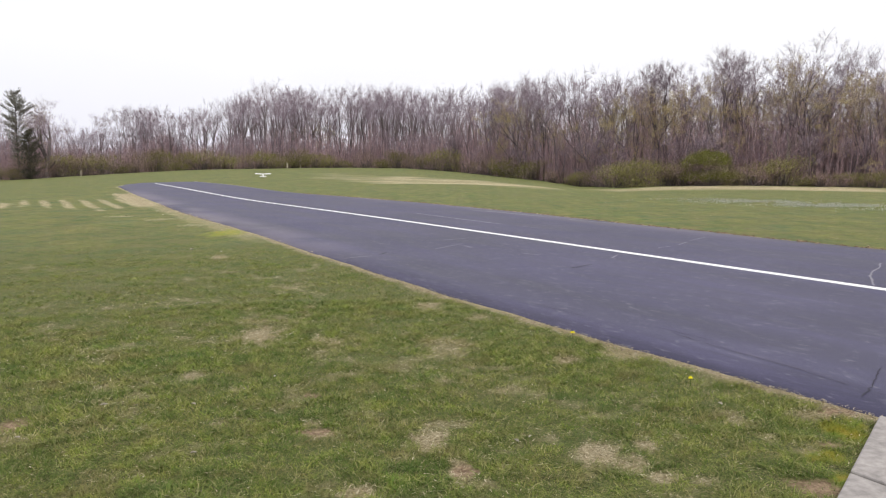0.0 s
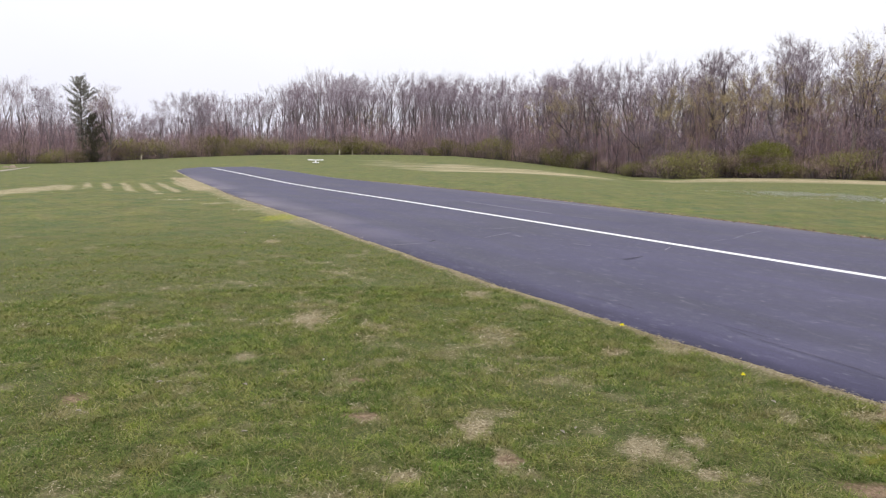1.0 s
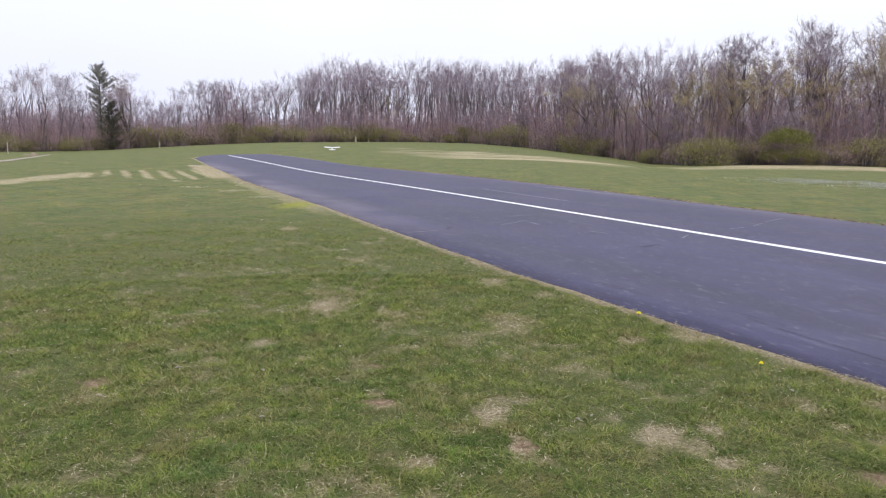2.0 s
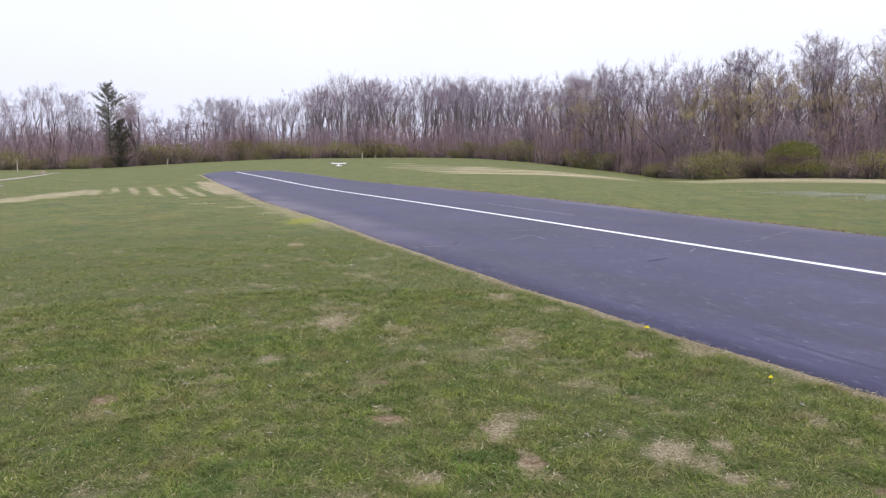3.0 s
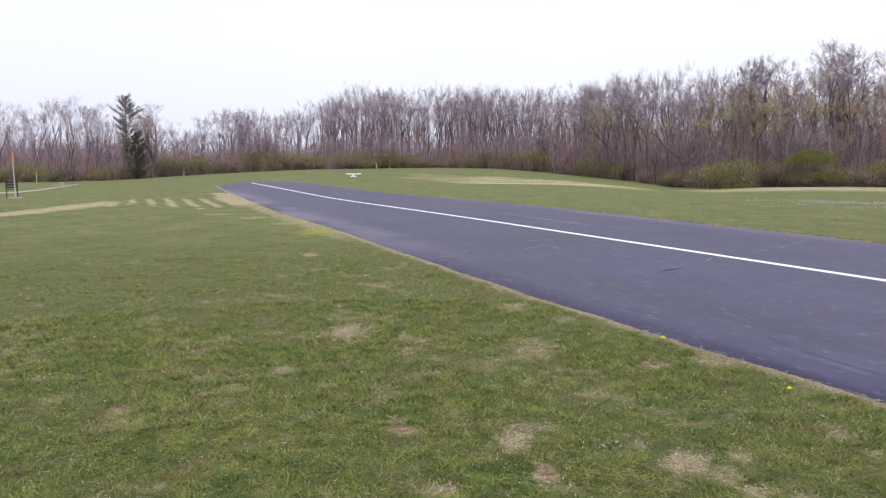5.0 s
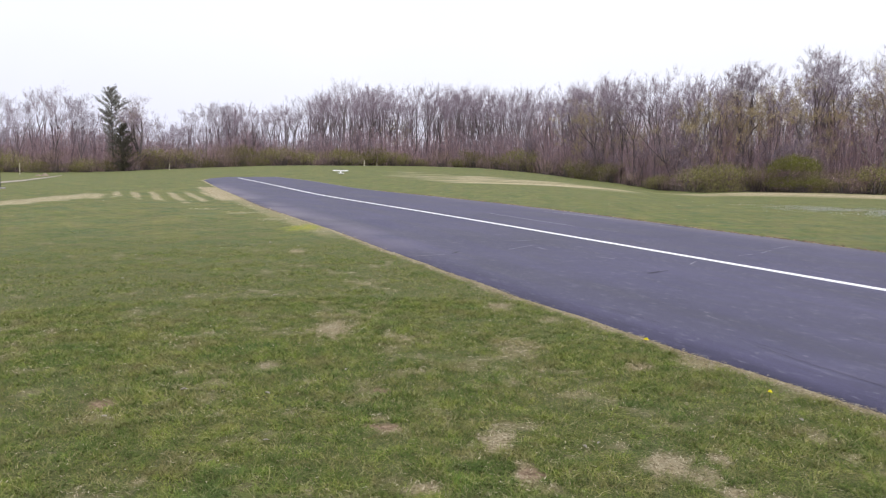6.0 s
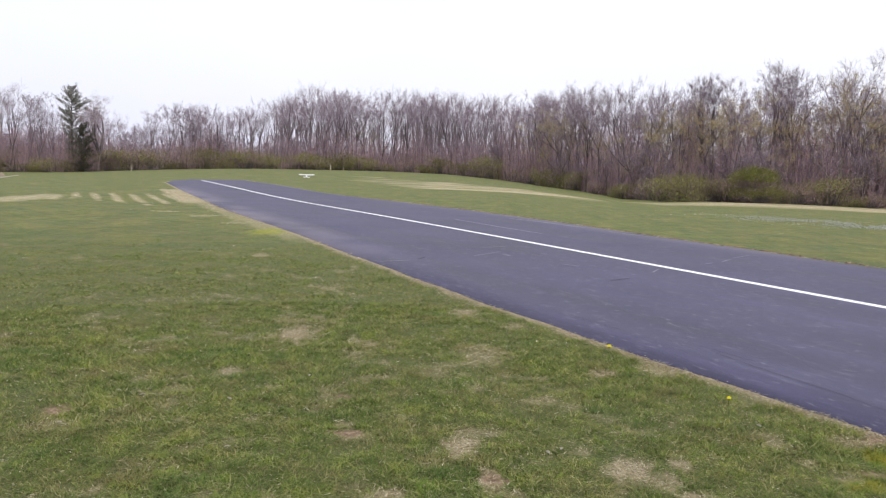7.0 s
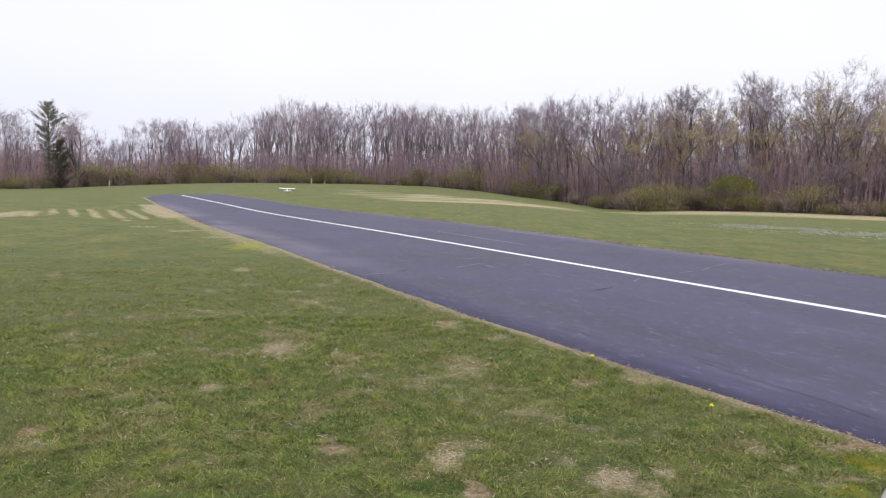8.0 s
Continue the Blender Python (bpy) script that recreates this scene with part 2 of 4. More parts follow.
M_CEDAR = twig_material("cedar_needle", (0.065, 0.062, 0.050), (0.105, 0.100, 0.080), (0.15, 0.14, 0.11))
M_STRAW = twig_material("dry_clipping", (0.38, 0.31, 0.20), (0.55, 0.47, 0.32), (0.72, 0.65, 0.49), thin=0.2)
M_CONCRETE = plain("weathered_concrete", (0.43, 0.40, 0.385), 0.85, 0.25, 14.0, 0.45)
M_GRAVEL = twig_material("edge_gravel", (0.20, 0.155, 0.11), (0.36, 0.30, 0.23), (0.52, 0.46, 0.38))
M_CLOD = twig_material("brown_clod", (0.11, 0.078, 0.050), (0.20, 0.145, 0.095), (0.36, 0.28, 0.19))
M_SAND = plain("pale_gravel", (0.46, 0.41, 0.34), 0.9, 0.2, 3.0, 0.3)
M_MOUND = plain("heaped_earth", (0.34, 0.28, 0.21), 0.95, 0.15, 4.0, 0.4)
M_WHITE = plain("white_film", (0.82, 0.82, 0.84), 0.35, 0.5, 8.0, 0.06)
M_BLACK = plain("black_metal", (0.035, 0.035, 0.042), 0.5, 0.4, 30.0, 0.4)
M_GALV = plain("galvanised_pipe", (0.55, 0.55, 0.56), 0.45, 0.5, 25.0, 0.2, 0.3)
M_ORANGE = plain("orange_fabric", (0.82, 0.22, 0.13), 0.8, 0.2, 12.0, 0.2)
M_STAKE = plain("whitewashed_wood", (0.56, 0.50, 0.40), 0.8, 0.2, 15.0, 0.25)
M_YELLOW = plain("dandelion_yellow", (0.95, 0.86, 0.05), 0.8, 0.2, 200.0, 0.10)
M_PETAL = plain("white_petal", (0.80, 0.80, 0.78), 0.8, 0.2, 90.0, 0.2)
M_STEM = plain("green_stem", (0.12, 0.17, 0.04), 0.8, 0.2, 60.0, 0.3)
M_LITTER = plain("dry_leaf_litter", (0.55, 0.50, 0.44), 0.85, 0.2, 60.0, 0.3)
M_SCUFF = plain("pale_crack_filler", (0.33, 0.325, 0.375), 0.8, 0.25, 40.0, 0.4)
M_DUST = plain("pale_asphalt_dust", (0.22, 0.215, 0.275), 0.7, 0.28, 9.0, 0.4)
M_SEAM = plain("dark_sealer", (0.052, 0.050, 0.074), 0.75, 0.25, 30.0, 0.4)
M_SKID = plain("black_skid_rubber", (0.022, 0.022, 0.026), 0.7, 0.3, 40.0, 0.3)


# ---- mesh helpers ----
def tri_mesh(name, V, T, mats, which=None, **floats):
    """A mesh out of arrays of corners and triangles."""
    V, T = np.asarray(V, np.float32).reshape(-1, 3), np.asarray(T, np.int32).reshape(-1, 3)
    me = bpy.data.meshes.new(name)
    me.vertices.add(len(V))
    me.vertices.foreach_set("co", V.ravel())
    me.loops.add(T.size)
    me.loops.foreach_set("vertex_index", T.ravel())
    me.polygons.add(len(T))
    me.polygons.foreach_set("loop_start", np.arange(0, T.size, 3, dtype=np.int32))
    for m in mats:
        me.materials.append(m)
    if which is not None:
        me.polygons.foreach_set("material_index", np.asarray(which, np.int32))
    for key, values in floats.items():
        a = me.attributes.new(key, "FLOAT", "POINT")
        a.data.foreach_set("value", np.asarray(values, np.float32))
    me.update(calc_edges=True)
    return me


def smooth(me):
    me.polygons.foreach_set("use_smooth", np.ones(len(me.polygons), bool))
    return me


def part(name, me, mat, parent, label=""):
    """Links a bmesh or a mesh as one object under a thing or a part."""
    if isinstance(me, bmesh.types.BMesh):
        bm, me = me, bpy.data.meshes.new(name)
        bm.to_mesh(me)
        bm.free()
    if mat and not me.materials:
        me.materials.append(mat)
    ob = new(name, me)
    ob.parent = parent
    return tagged(ob, label)


def box(bm, size, at=(0, 0, 0), turn=(0, 0, 0), bevel=0.0):
    made = bmesh.ops.create_cube(bm, size=1.0, matrix=pose(*at, *turn) @ Matrix.Diagonal((*size, 1)))["verts"]
    if bevel:
        edges = list({e for v in made for e in v.link_edges})
        bmesh.ops.bevel(bm, geom=edges, offset=bevel, segments=2, affect="EDGES", profile=0.5)
    return bm


def rod(bm, a, b, r0, r1=None, n=10):
    a, b = Vector(a), Vector(b)
    m = Matrix.Translation((a + b) / 2) @ (b - a).to_track_quat("Z", "Y").to_matrix().to_4x4()
    bmesh.ops.create_cone(bm, cap_ends=True, segments=n, radius1=r0, radius2=r0 if r1 is None else r1, depth=(b - a).length, matrix=m)
    return bm


def value_noise(x, y, seed=0):
    xi, yi = np.floor(x).astype(np.int64), np.floor(y).astype(np.int64)
    fx, fy = x - xi, y - yi
    fx, fy = fx * fx * (3 - 2 * fx), fy * fy * (3 - 2 * fy)

    def h(i, j):
        k = (i * 374761393 + j * 668265263 + seed * 1274126177) & 0xFFFFFFFF
        k = ((k ^ (k >> 13)) * 1274126177) & 0xFFFFFFFF
        return ((k ^ (k >> 16)) & 0xFFFF) / 65535.0

    a = h(xi, yi) * (1 - fx) + h(xi + 1, yi) * fx
    b = h(xi, yi + 1) * (1 - fx) + h(xi + 1, yi + 1) * fx
    return a * (1 - fy) + b * fy


def fbm(x, y, seed=0, octaves=4):
    total, amp, norm = 0.0, 1.0, 0.0
    for k in range(octaves):
        total = total + amp * value_noise(x * 2 ** k, y * 2 ** k, seed + k)
        norm, amp = norm + amp, amp * 0.55
    return total / norm


def step(a, b, v):
    t = np.clip((v - a) / (b - a), 0, 1)
    return t * t * (3 - 2 * t)


# ---- the lie of the land ----
# the edge of the woods: bearing in degrees (right of straight ahead), distance, height of the ground there, height of the trees
WOODS = [
    (-50.0, 136.0, -0.90, 12.5), (-37.8, 132.9, -0.83, 12.5), (-34.1, 129.2, -0.71, 13.0), (-31.0, 128.3, -0.53, 12.0), (-29.0, 128.1, -0.31, 11.0), (-26.5, 128.9, 0.06, 8.6),
    (-24.5, 132.0, 0.30, 8.8), (-22.8, 136.0, 0.50, 11.8), (-19.3, 143.0, 0.88, 12.2), (-16.4, 148.0, 1.11, 14.6), (-13.6, 151.0, 1.20, 17.6), (-9.8, 155.0, 1.36, 18.2), (-7.1, 159.2, 1.41, 18.1),
    (-2.8, 152.2, 1.30, 17.0), (1.6, 135.1, 0.62, 16.2), (4.2, 124.0, 0.10, 16.0), (7.7, 109.0, -0.41, 16.2), (10.7, 99.7, -0.96, 15.8), (13.6, 95.7, -0.90, 15.4), (16.5, 95.6, -0.7, 14.0), (20.1, 95.6, -0.54, 16.0),
    (25.3, 97.3, -0.56, 16.4), (31.0, 99.2, -0.68, 15.6), (36.5, 102.1, -0.72, 15.8), (50.0, 108.0, -0.72, 16.0),
]
W_BEARING, W_RANGE, W_RISE, W_TALL = (np.array(c) for c in zip(*WOODS))
RUN, SIDE = (-math.sin(HEAD), math.cos(HEAD)), (math.cos(HEAD), math.sin(HEAD))
MIDDLE, RUN_END, RUN_START = 9.95, 70.0, -90.0


def along(x, y):
    return x * RUN[0] + y * RUN[1], x * SIDE[0] + y * SIDE[1]


def place(s, d):
    return s * RUN[0] + d * SIDE[0], s * RUN[1] + d * SIDE[1]


def near_side(s):
    """The near edge of the asphalt, which bellies a little."""
    return np.interp(s, (-90, 1.0, 2.6, 4.3, 7.0, 9.5, 12.0, 18.0, 25.0, 29.0, 33.0, 40.0, 46.0, 61.0, 66.0, 69.5), (4.95, 4.93, 4.88, 4.75, 4.66, 4.68, 4.72, 4.88, 4.90, 4.96, 5.13, 5.42, 5.65, 6.36, 7.4, 9.2))


def far_side(s):
    return np.interp(s, (-90, 6.0, 10.5, 13.0, 16.0, 20.0, 25.0, 30.0, 36.0, 40.0, 44.0, 48.0, 55.0, 62.0, 70.0), (14.8, 14.75, 14.8, 15.0, 15.1, 15.45, 15.8, 16.0, 15.9, 15.6, 14.95, 14.65, 14.75, 14.7, 13.9))


def rise(x, y):
    """Height of the ground."""
    x, y = np.asarray(x, float), np.asarray(y, float)
    b, r = np.degrees(np.arctan2(x, y)), np.hypot(x, y)
    edge, top = np.interp(b, W_BEARING, W_RANGE), np.interp(b, W_BEARING, W_RISE)
    s, d = along(x, y)
    hollow = 0.085 * np.exp(-((s - 37.0) / 11.0) ** 2 - ((d - 12.5) / 5.0) ** 2)
    return top * step(0.26, 1.0, r / edge) * (1 - step(300, 900, r)) - hollow


def edge_wave(s, seed):
    return 0.05 * (fbm(s * 0.9, s * 0 + 3.1, seed, 4) - 0.5) * 2 + 0.03 * (fbm(s * 0.11, s * 0 + 1.7, seed + 9, 2) - 0.5) * 2


# worn and dry places in the turf: x, y, half length, half width, strength
WORN = [
    (-1.80, 7.09, 0.23, 0.44, 0.9), (-0.09, 4.30, 0.11, 0.21, 0.95), (0.10, 3.86, 0.07, 0.14, 0.95), (0.01, 4.53, 0.18, 0.10, 0.5), (0.92, 4.06, 0.16, 0.20, 0.9),
    (1.06, 3.91, 0.11, 0.12, 0.9), (1.18, 3.75, 0.11, 0.10, 0.8), (1.18, 4.19, 0.08, 0.08, 0.8), (1.35, 3.70, 0.10, 0.07, 0.6), (-0.74, 4.38, 0.09, 0.10, 0.8),
    (-0.85, 4.58, 0.07, 0.09, 0.6), (-1.98, 5.65, 0.09, 0.12, 0.7), (-1.54, 5.27, 0.09, 0.07, 0.7), (0.03, 6.58, 0.26, 0.55, 0.5), (-0.34, 5.96, 0.19, 0.35, 0.4),
    (-0.16, 8.60, 0.17, 0.28, 0.7), (1.06, 6.14, 0.12, 0.11, 0.7), (1.60, 6.32, 0.25, 0.25, 0.7), (-4.15, 5.44, 0.12, 0.5, 0.38), (-2.61, 4.25, 0.18, 0.13, 0.40),
    (-3.34, 4.67, 0.10, 0.14, 0.4), (-0.45, 3.56, 0.11, 0.13, 0.8), (-0.99, 5.11, 0.10, 0.11, 0.35), (1.92, 4.65, 0.09, 0.16, 0.5), (-2.90, 6.14, 0.12, 0.17, 0.35),
    (1.97, 4.31, 0.08, 0.11, 0.5), (0.40, 7.88, 0.18, 0.24, 0.5), (-2.80, 7.42, 0.18, 0.27, 0.25), (-4.06, 7.24, 0.18, 0.25, 0.3), (-4.35, 6.43, 0.09, 0.15, 0.45),
    (2.45, 4.75, 0.16, 0.12, 0.6), (2.1, 4.1, 0.10, 0.12, 0.6), (-4.06, 13.34, 0.25, 0.3, 0.7), (-10.6, 24.2, 0.7, 0.25, 0.7), (-6.9, 20.6, 0.5, 0.5, 0.5), (-8.7, 22.9, 0.6, 0.6, 0.5),
]


def dryness(x, y):
    s, d = along(x, y)
    mottle = fbm(x * 9.0, y * 9.0, 13, 3)
    out = (0.62 - 0.50 * step(7, 24, np.hypot(x, y))) * step(0.50, 0.80, 0.55 * fbm(x * 1.9, y * 1.9, 11, 5) + 0.45 * mottle) + (0.26 - 0.20 * step(7, 24, np.hypot(x, y))) * step(0.58, 0.75, fbm(x * 0.5, y * 0.5, 21, 4)) * step(0.35, 0.7, mottle)
    rag = 0.5 * (fbm(x * 5.0, y * 5.0, 31, 4) - 0.5) + 0.9 * (fbm(x * 19.0, y * 19.0, 33, 3) - 0.5)
    for px, py, a, b, k in WORN:
        q = np.hypot((x - px) / (a * 1.08), (y - py) / (b * 1.08)) + rag * 1.5
        out = np.maximum(out, k * (1 - step(0.35, 1.2, q)))
    for line, seed in ((near_side(s), 5), (far_side(s), 6)):
        off = np.abs(d - line - edge_wave(s, seed))
        inside = (s < RUN_END + 1) * 1.0
        out = np.maximum(out, inside * (1 - step(0.02, 0.16 + 0.22 * fbm(s * 0.6, d * 0.6, 41, 3), off + rag * 0.25)) * 0.95)
    # the bleached strip beside the far end, and the mown swaths left of it
    out = np.maximum(out, 0.95 * (1 - step(0.35, 0.75, np.abs(d - near_side(s) + 0.62 + rag * 0.5))) * step(30, 34, s) * (1 - step(46, 49, s)))
    out = np.maximum(out, 0.5 * (1 - step(0.2, 0.8, np.abs(near_side(s) - d - 0.2 + rag * 0.6))) * step(14, 18, s) * (1 - step(32, 36, s)))
    # pale worn ground in the far field
    far = fbm(x * 0.06, y * 0.12, 61, 4)
    u, v = 0.54 * (x + 3.0) - 0.84 * (y - 75.0), 0.84 * (x + 3.0) + 0.54 * (y - 75.0)
    q = np.hypot(u / 27.0, v / (8.6 + 0.10 * u)) + (far - 0.5) * 1.3
    out = np.maximum(out, 0.95 * (1 - step(0.45, 1.15, q)) * (0.25 + 0.75 * step(0.34, 0.62, fbm(x * 0.10, y * 0.30, 62, 5))))
    q = np.hypot((x - 34.0) / 21.0, (y - 76.0) / 17.0) + (far - 0.5) * 0.9
    out = np.maximum(out, 0.95 * (1 - step(0.6, 1.0, q)) * (0.55 + 0.45 * step(0.36, 0.6, fbm(x * 0.10, y * 0.4, 64, 5))))
    out = np.maximum(out, 0.22 * step(20, 60, np.hypot(x, y)) * fbm(x * 0.15, y * 0.4, 71, 4))
    return np.clip(out, 0, 1)


def swaths(x, y):
    """Where the mown swaths lie bleached on the turf, and where they part into lanes."""
    s, d = along(x, y)
    at = (-5, -4, -3.2, -2, -0.5, 0.1, 0.7, 1.4, 2.4, 3.5, 4.3)
    middle = np.interp(d, at, (26.5, 29.0, 31.0, 34.0, 37.0, 38.0, 36.6, 36.0, 35.1, 36.0, 37.5))
    half = np.interp(d, at, (1.8, 2.2, 2.8, 3.2, 3.6, 3.6, 4.0, 5.0, 5.6, 5.8, 5.8))
    depth = 1 - step(0.40, 1.15, np.abs(s - middle) / half + 1.2 * (fbm(s * 0.7, d * 1.6, 53, 3) - 0.5))
    return depth * (1 - step(4.1, 4.6, d)) * step(-8.0, -4.0, d), step(-1.6, 0.2, d)


# trodden bare soil: x, y, half length, half width
BARE = [(2.66, 4.82, 0.13, 0.10), (2.30, 4.22, 0.10, 0.07), (1.90, 3.62, 0.15, 0.14), (-0.80, 4.42, 0.13, 0.08), (-0.93, 5.14, 0.10, 0.08), (-2.72, 4.55, 0.12, 0.10), (0.12, 3.84, 0.09, 0.09)]


def bareness(x, y):
    rag = fbm(x * 9.0, y * 9.0, 85, 4) - 0.5
    out = 0.0 * x
    for px, py, a, b in BARE:
        out = np.maximum(out, 1 - step(0.6, 1.15, np.hypot((x - px) / a, (y - py) / b) + rag * 1.4))
    return out


def mossiness(x, y):
    rag = fbm(x * 6.0, y * 6.0, 81, 3) - 0.5
    out = 0.0 * x
    for px, py, a, b in ((-5.3, 18.2, 0.55, 1.1), (2.50, 4.42, 0.12, 0.20), (2.16, 4.02, 0.15, 0.11), (2.66, 4.60, 0.06, 0.14), (2.10, 3.72, 0.06, 0.09)):
        out = np.maximum(out, 0.75 * (1 - step(0.5, 1.1, np.hypot((x - px) / a, (y - py) / b) + rag)))
    return out


def open_turf(x, y):
    """Where the lawn closes over the soil."""
    b, r = np.degrees(np.arctan2(x, y)), np.hypot(x, y)
    return 1 - step(2.6, 3.2, r) * step(-44, -40, b) * (1 - step(34, 38, b))


def ground_sheet():
    rings = np.concatenate([[0.3], np.geomspace(0.6, 2.9, 14), np.geomspace(3.0, 60, 205), np.geomspace(61, 300, 70), np.geomspace(330, 4000, 14)])
    turn = np.radians(np.concatenate([np.linspace(-46, 42, 400), np.linspace(44, 312, 80)]))
    n = len(turn)
    R, A = np.meshgrid(rings, turn, indexing="ij")
    x, y = (R * np.sin(A)).ravel(), (R * np.cos(A)).ravel()
    s, d = along(x, y)
    z = rise(x, y) + 0.028 * (fbm(x * 1.3, y * 1.3, 1, 4) - 0.5) * (1 - step(0.0, 0.4, -np.abs(d - MIDDLE) + 5.2))
    i, j = np.meshgrid(np.arange(len(rings) - 1), np.arange(n), indexing="ij")
    a, b = (i * n + j).ravel(), (i * n + (j + 1) % n).ravel()
    T = np.concatenate([np.c_[a, b + n, b], np.c_[a, a + n, b + n], np.c_[np.zeros(n - 2), np.arange(1, n - 1), np.arange(2, n)]])
    swath, lanes = swaths(x, y)
    me = tri_mesh("ground", np.c_[x, y, z], T, [M_TURF], dry=dryness(x, y), swath=swath, lanes=lanes, moss=mossiness(x, y), bare=bareness(x, y), far=np.maximum(step(8, 22, np.hypot(x, y)), open_turf(x, y)))
    return tagged(new("ground", smooth(me)), "mown spring grass field with worn straw patches", "ground", kind="structure")


ground_sheet()


def ribbon(name, left, right, s0, s1, lift, mat, n, waves=(0, 0), depth=0.05, tone=None):
    """A strip that lies on the land between two sides of the runway's line, with closed, sloping sides."""
    ss = np.linspace(s0, s1, n)
    ds = [left(ss) + (edge_wave(ss, waves[0]) if waves[0] else 0 * ss), right(ss) + (edge_wave(ss, waves[1]) if waves[1] else 0 * ss)]
    cols = [(ds[0] - 0.02, -depth), (ds[0], lift)] + [(ds[0] + (ds[1] - ds[0]) * k / 16, lift) for k in range(1, 16)] + [(ds[1], lift), (ds[1] + 0.02, -depth)]
    V, F = [], []
    for d, up in cols:
        x, y = place(ss, d)
        F.append(tone(ss, d) if tone else 0 * ss)
        V.append(np.c_[x, y, rise(x, y) + up])
    m = len(cols)
    V = np.stack(V, 1).reshape(-1, 3)
    i, j = np.meshgrid(np.arange(n - 1), np.arange(m - 1), indexing="ij")
    a = (i * m + j).ravel()
    T = np.concatenate([np.c_[a, a + 1, a + m + 1], np.c_[a, a + m + 1, a + m]])
    return new(name, tri_mesh(name, V, T, [mat], dust=np.stack(F, 1).ravel()))


def dust(s, d):
    """Pale dust swept onto the near margin of the asphalt, and along the far one."""
    rag = fbm(s * 0.35, d * 1.2, 45, 4)
    near = (1 - step(0.15, 1.5, d - near_side(s) + 1.2 * (rag - 0.5))) * step(10, 18, s) * (1 - step(44, 56, s))
    far = 0.7 * (1 - step(0.1, 1.3, far_side(s) - d + 1.6 * (rag - 0.5))) * step(8, 14, s) * (1 - step(30, 45, s))
    return np.maximum(near, far) * step(0.3, 0.6, rag)


def run_sheet():
    ob = ribbon("runway", near_side, far_side, RUN_START, RUN_END, 0.022, M_ASPHALT, 900, (5, 6), tone=dust)
    tagged(ob, "dark sealed asphalt runway with faint scuffs and streaks", "runway", kind="structure")
    ob = ribbon("runway_line", lambda q: MIDDLE - 0.082 + 0 * q, lambda q: MIDDLE + 0.082 + 0 * q, RUN_START, RUN_END - 2.6, 0.027, M_PAINT, 500, depth=0.0)
    tagged(ob, "straight worn white painted centre line on asphalt", "road marking", kind="structure")


run_sheet()


# ---- woods ----
def tubes(segments, sides):
    """Tapered tubes for a list of (start, end, radius, radius)."""
    if not len(segments):
        return np.zeros((0, 3)), np.zeros((0, 3), int)
    S = np.array([(*a, *b, r0, r1) for a, b, r0, r1 in segments], float)
    A, B, r0, r1 = S[:, :3], S[:, 3:6], S[:, 6], S[:, 7]
    D = B - A
    D /= np.linalg.norm(D, axis=1, keepdims=True) + 1e-9
    U = np.cross(D, np.where(np.abs(D[:, 2:]) < 0.9, [[0, 0, 1.0]], [[1.0, 0, 0]]))
    U /= np.linalg.norm(U, axis=1, keepdims=True) + 1e-9
    W = np.cross(D, U)
    V = []
    for end, r in ((A, r0), (B, r1)):
        for k in range(sides):
            a = 2 * math.pi * k / sides
            V.append(end + (U * math.cos(a) + W * math.sin(a)) * r[:, None])
    V = np.stack(V, 1)
    T = []
    for k in range(sides):
        k2 = (k + 1) % sides
        T += [(k, k2, sides + k2), (k, sides + k2, sides + k)]
    T = np.array(T)[None] + (np.arange(len(S)) * 2 * sides)[:, None, None]
    return V.reshape(-1, 3), T.reshape(-1, 3)


def slivers(A, B, width, rng):
    """One thin triangle for each twig from A to B."""
    A, B = np.asarray(A, float).reshape(-1, 3), np.asarray(B, float).reshape(-1, 3)
    D = B - A
    side = np.cross(D, rng.normal(size=A.shape))
    side /= np.linalg.norm(side, axis=1, keepdims=True) + 1e-9
    w = (np.broadcast_to(np.asarray(width, float), len(A)) / 2)[:, None]
    V = np.stack([A - side * w, A + side * w, B], 1).reshape(-1, 3)
    return V, np.arange(len(V)).reshape(-1, 3)


def leaves(P, size, rng):
    """One small leaf of two triangles at each point."""
    P = np.asarray(P, float).reshape(-1, 3)
    n = len(P)
    a, b = rng.normal(size=(n, 3)), rng.normal(size=(n, 3))
    a /= np.linalg.norm(a, axis=1, keepdims=True)
    b = np.cross(a, b)
    b /= np.linalg.norm(b, axis=1, keepdims=True)
    k = size * rng.uniform(0.6, 1.4, (n, 1))
    V = np.stack([P - a * k, P - b * k * 0.55, P + a * k, P + b * k * 0.55], 1).reshape(-1, 3)
    i = np.arange(n)[:, None] * 4
    return V, np.concatenate([i + [0, 1, 2], i + [0, 2, 3]])


def joined(parts):
    V, T, n = [], [], 0
    for v, t in parts:
        V.append(v)
        T.append(t + n)
        n += len(v)
    return np.concatenate(V), np.concatenate(T)


def wander(rng, start, way, length, pieces, bend, lift):
    """A crooked line of points from start."""
    p, d, out = np.array(start, float), np.array(way, float), [np.array(start, float)]
    for _ in range(pieces):
        d = d + rng.normal(0, bend, 3) + np.array([0, 0, lift])
        d /= np.linalg.norm(d)
        p = p + d * length / pieces
        out.append(p)
    return out


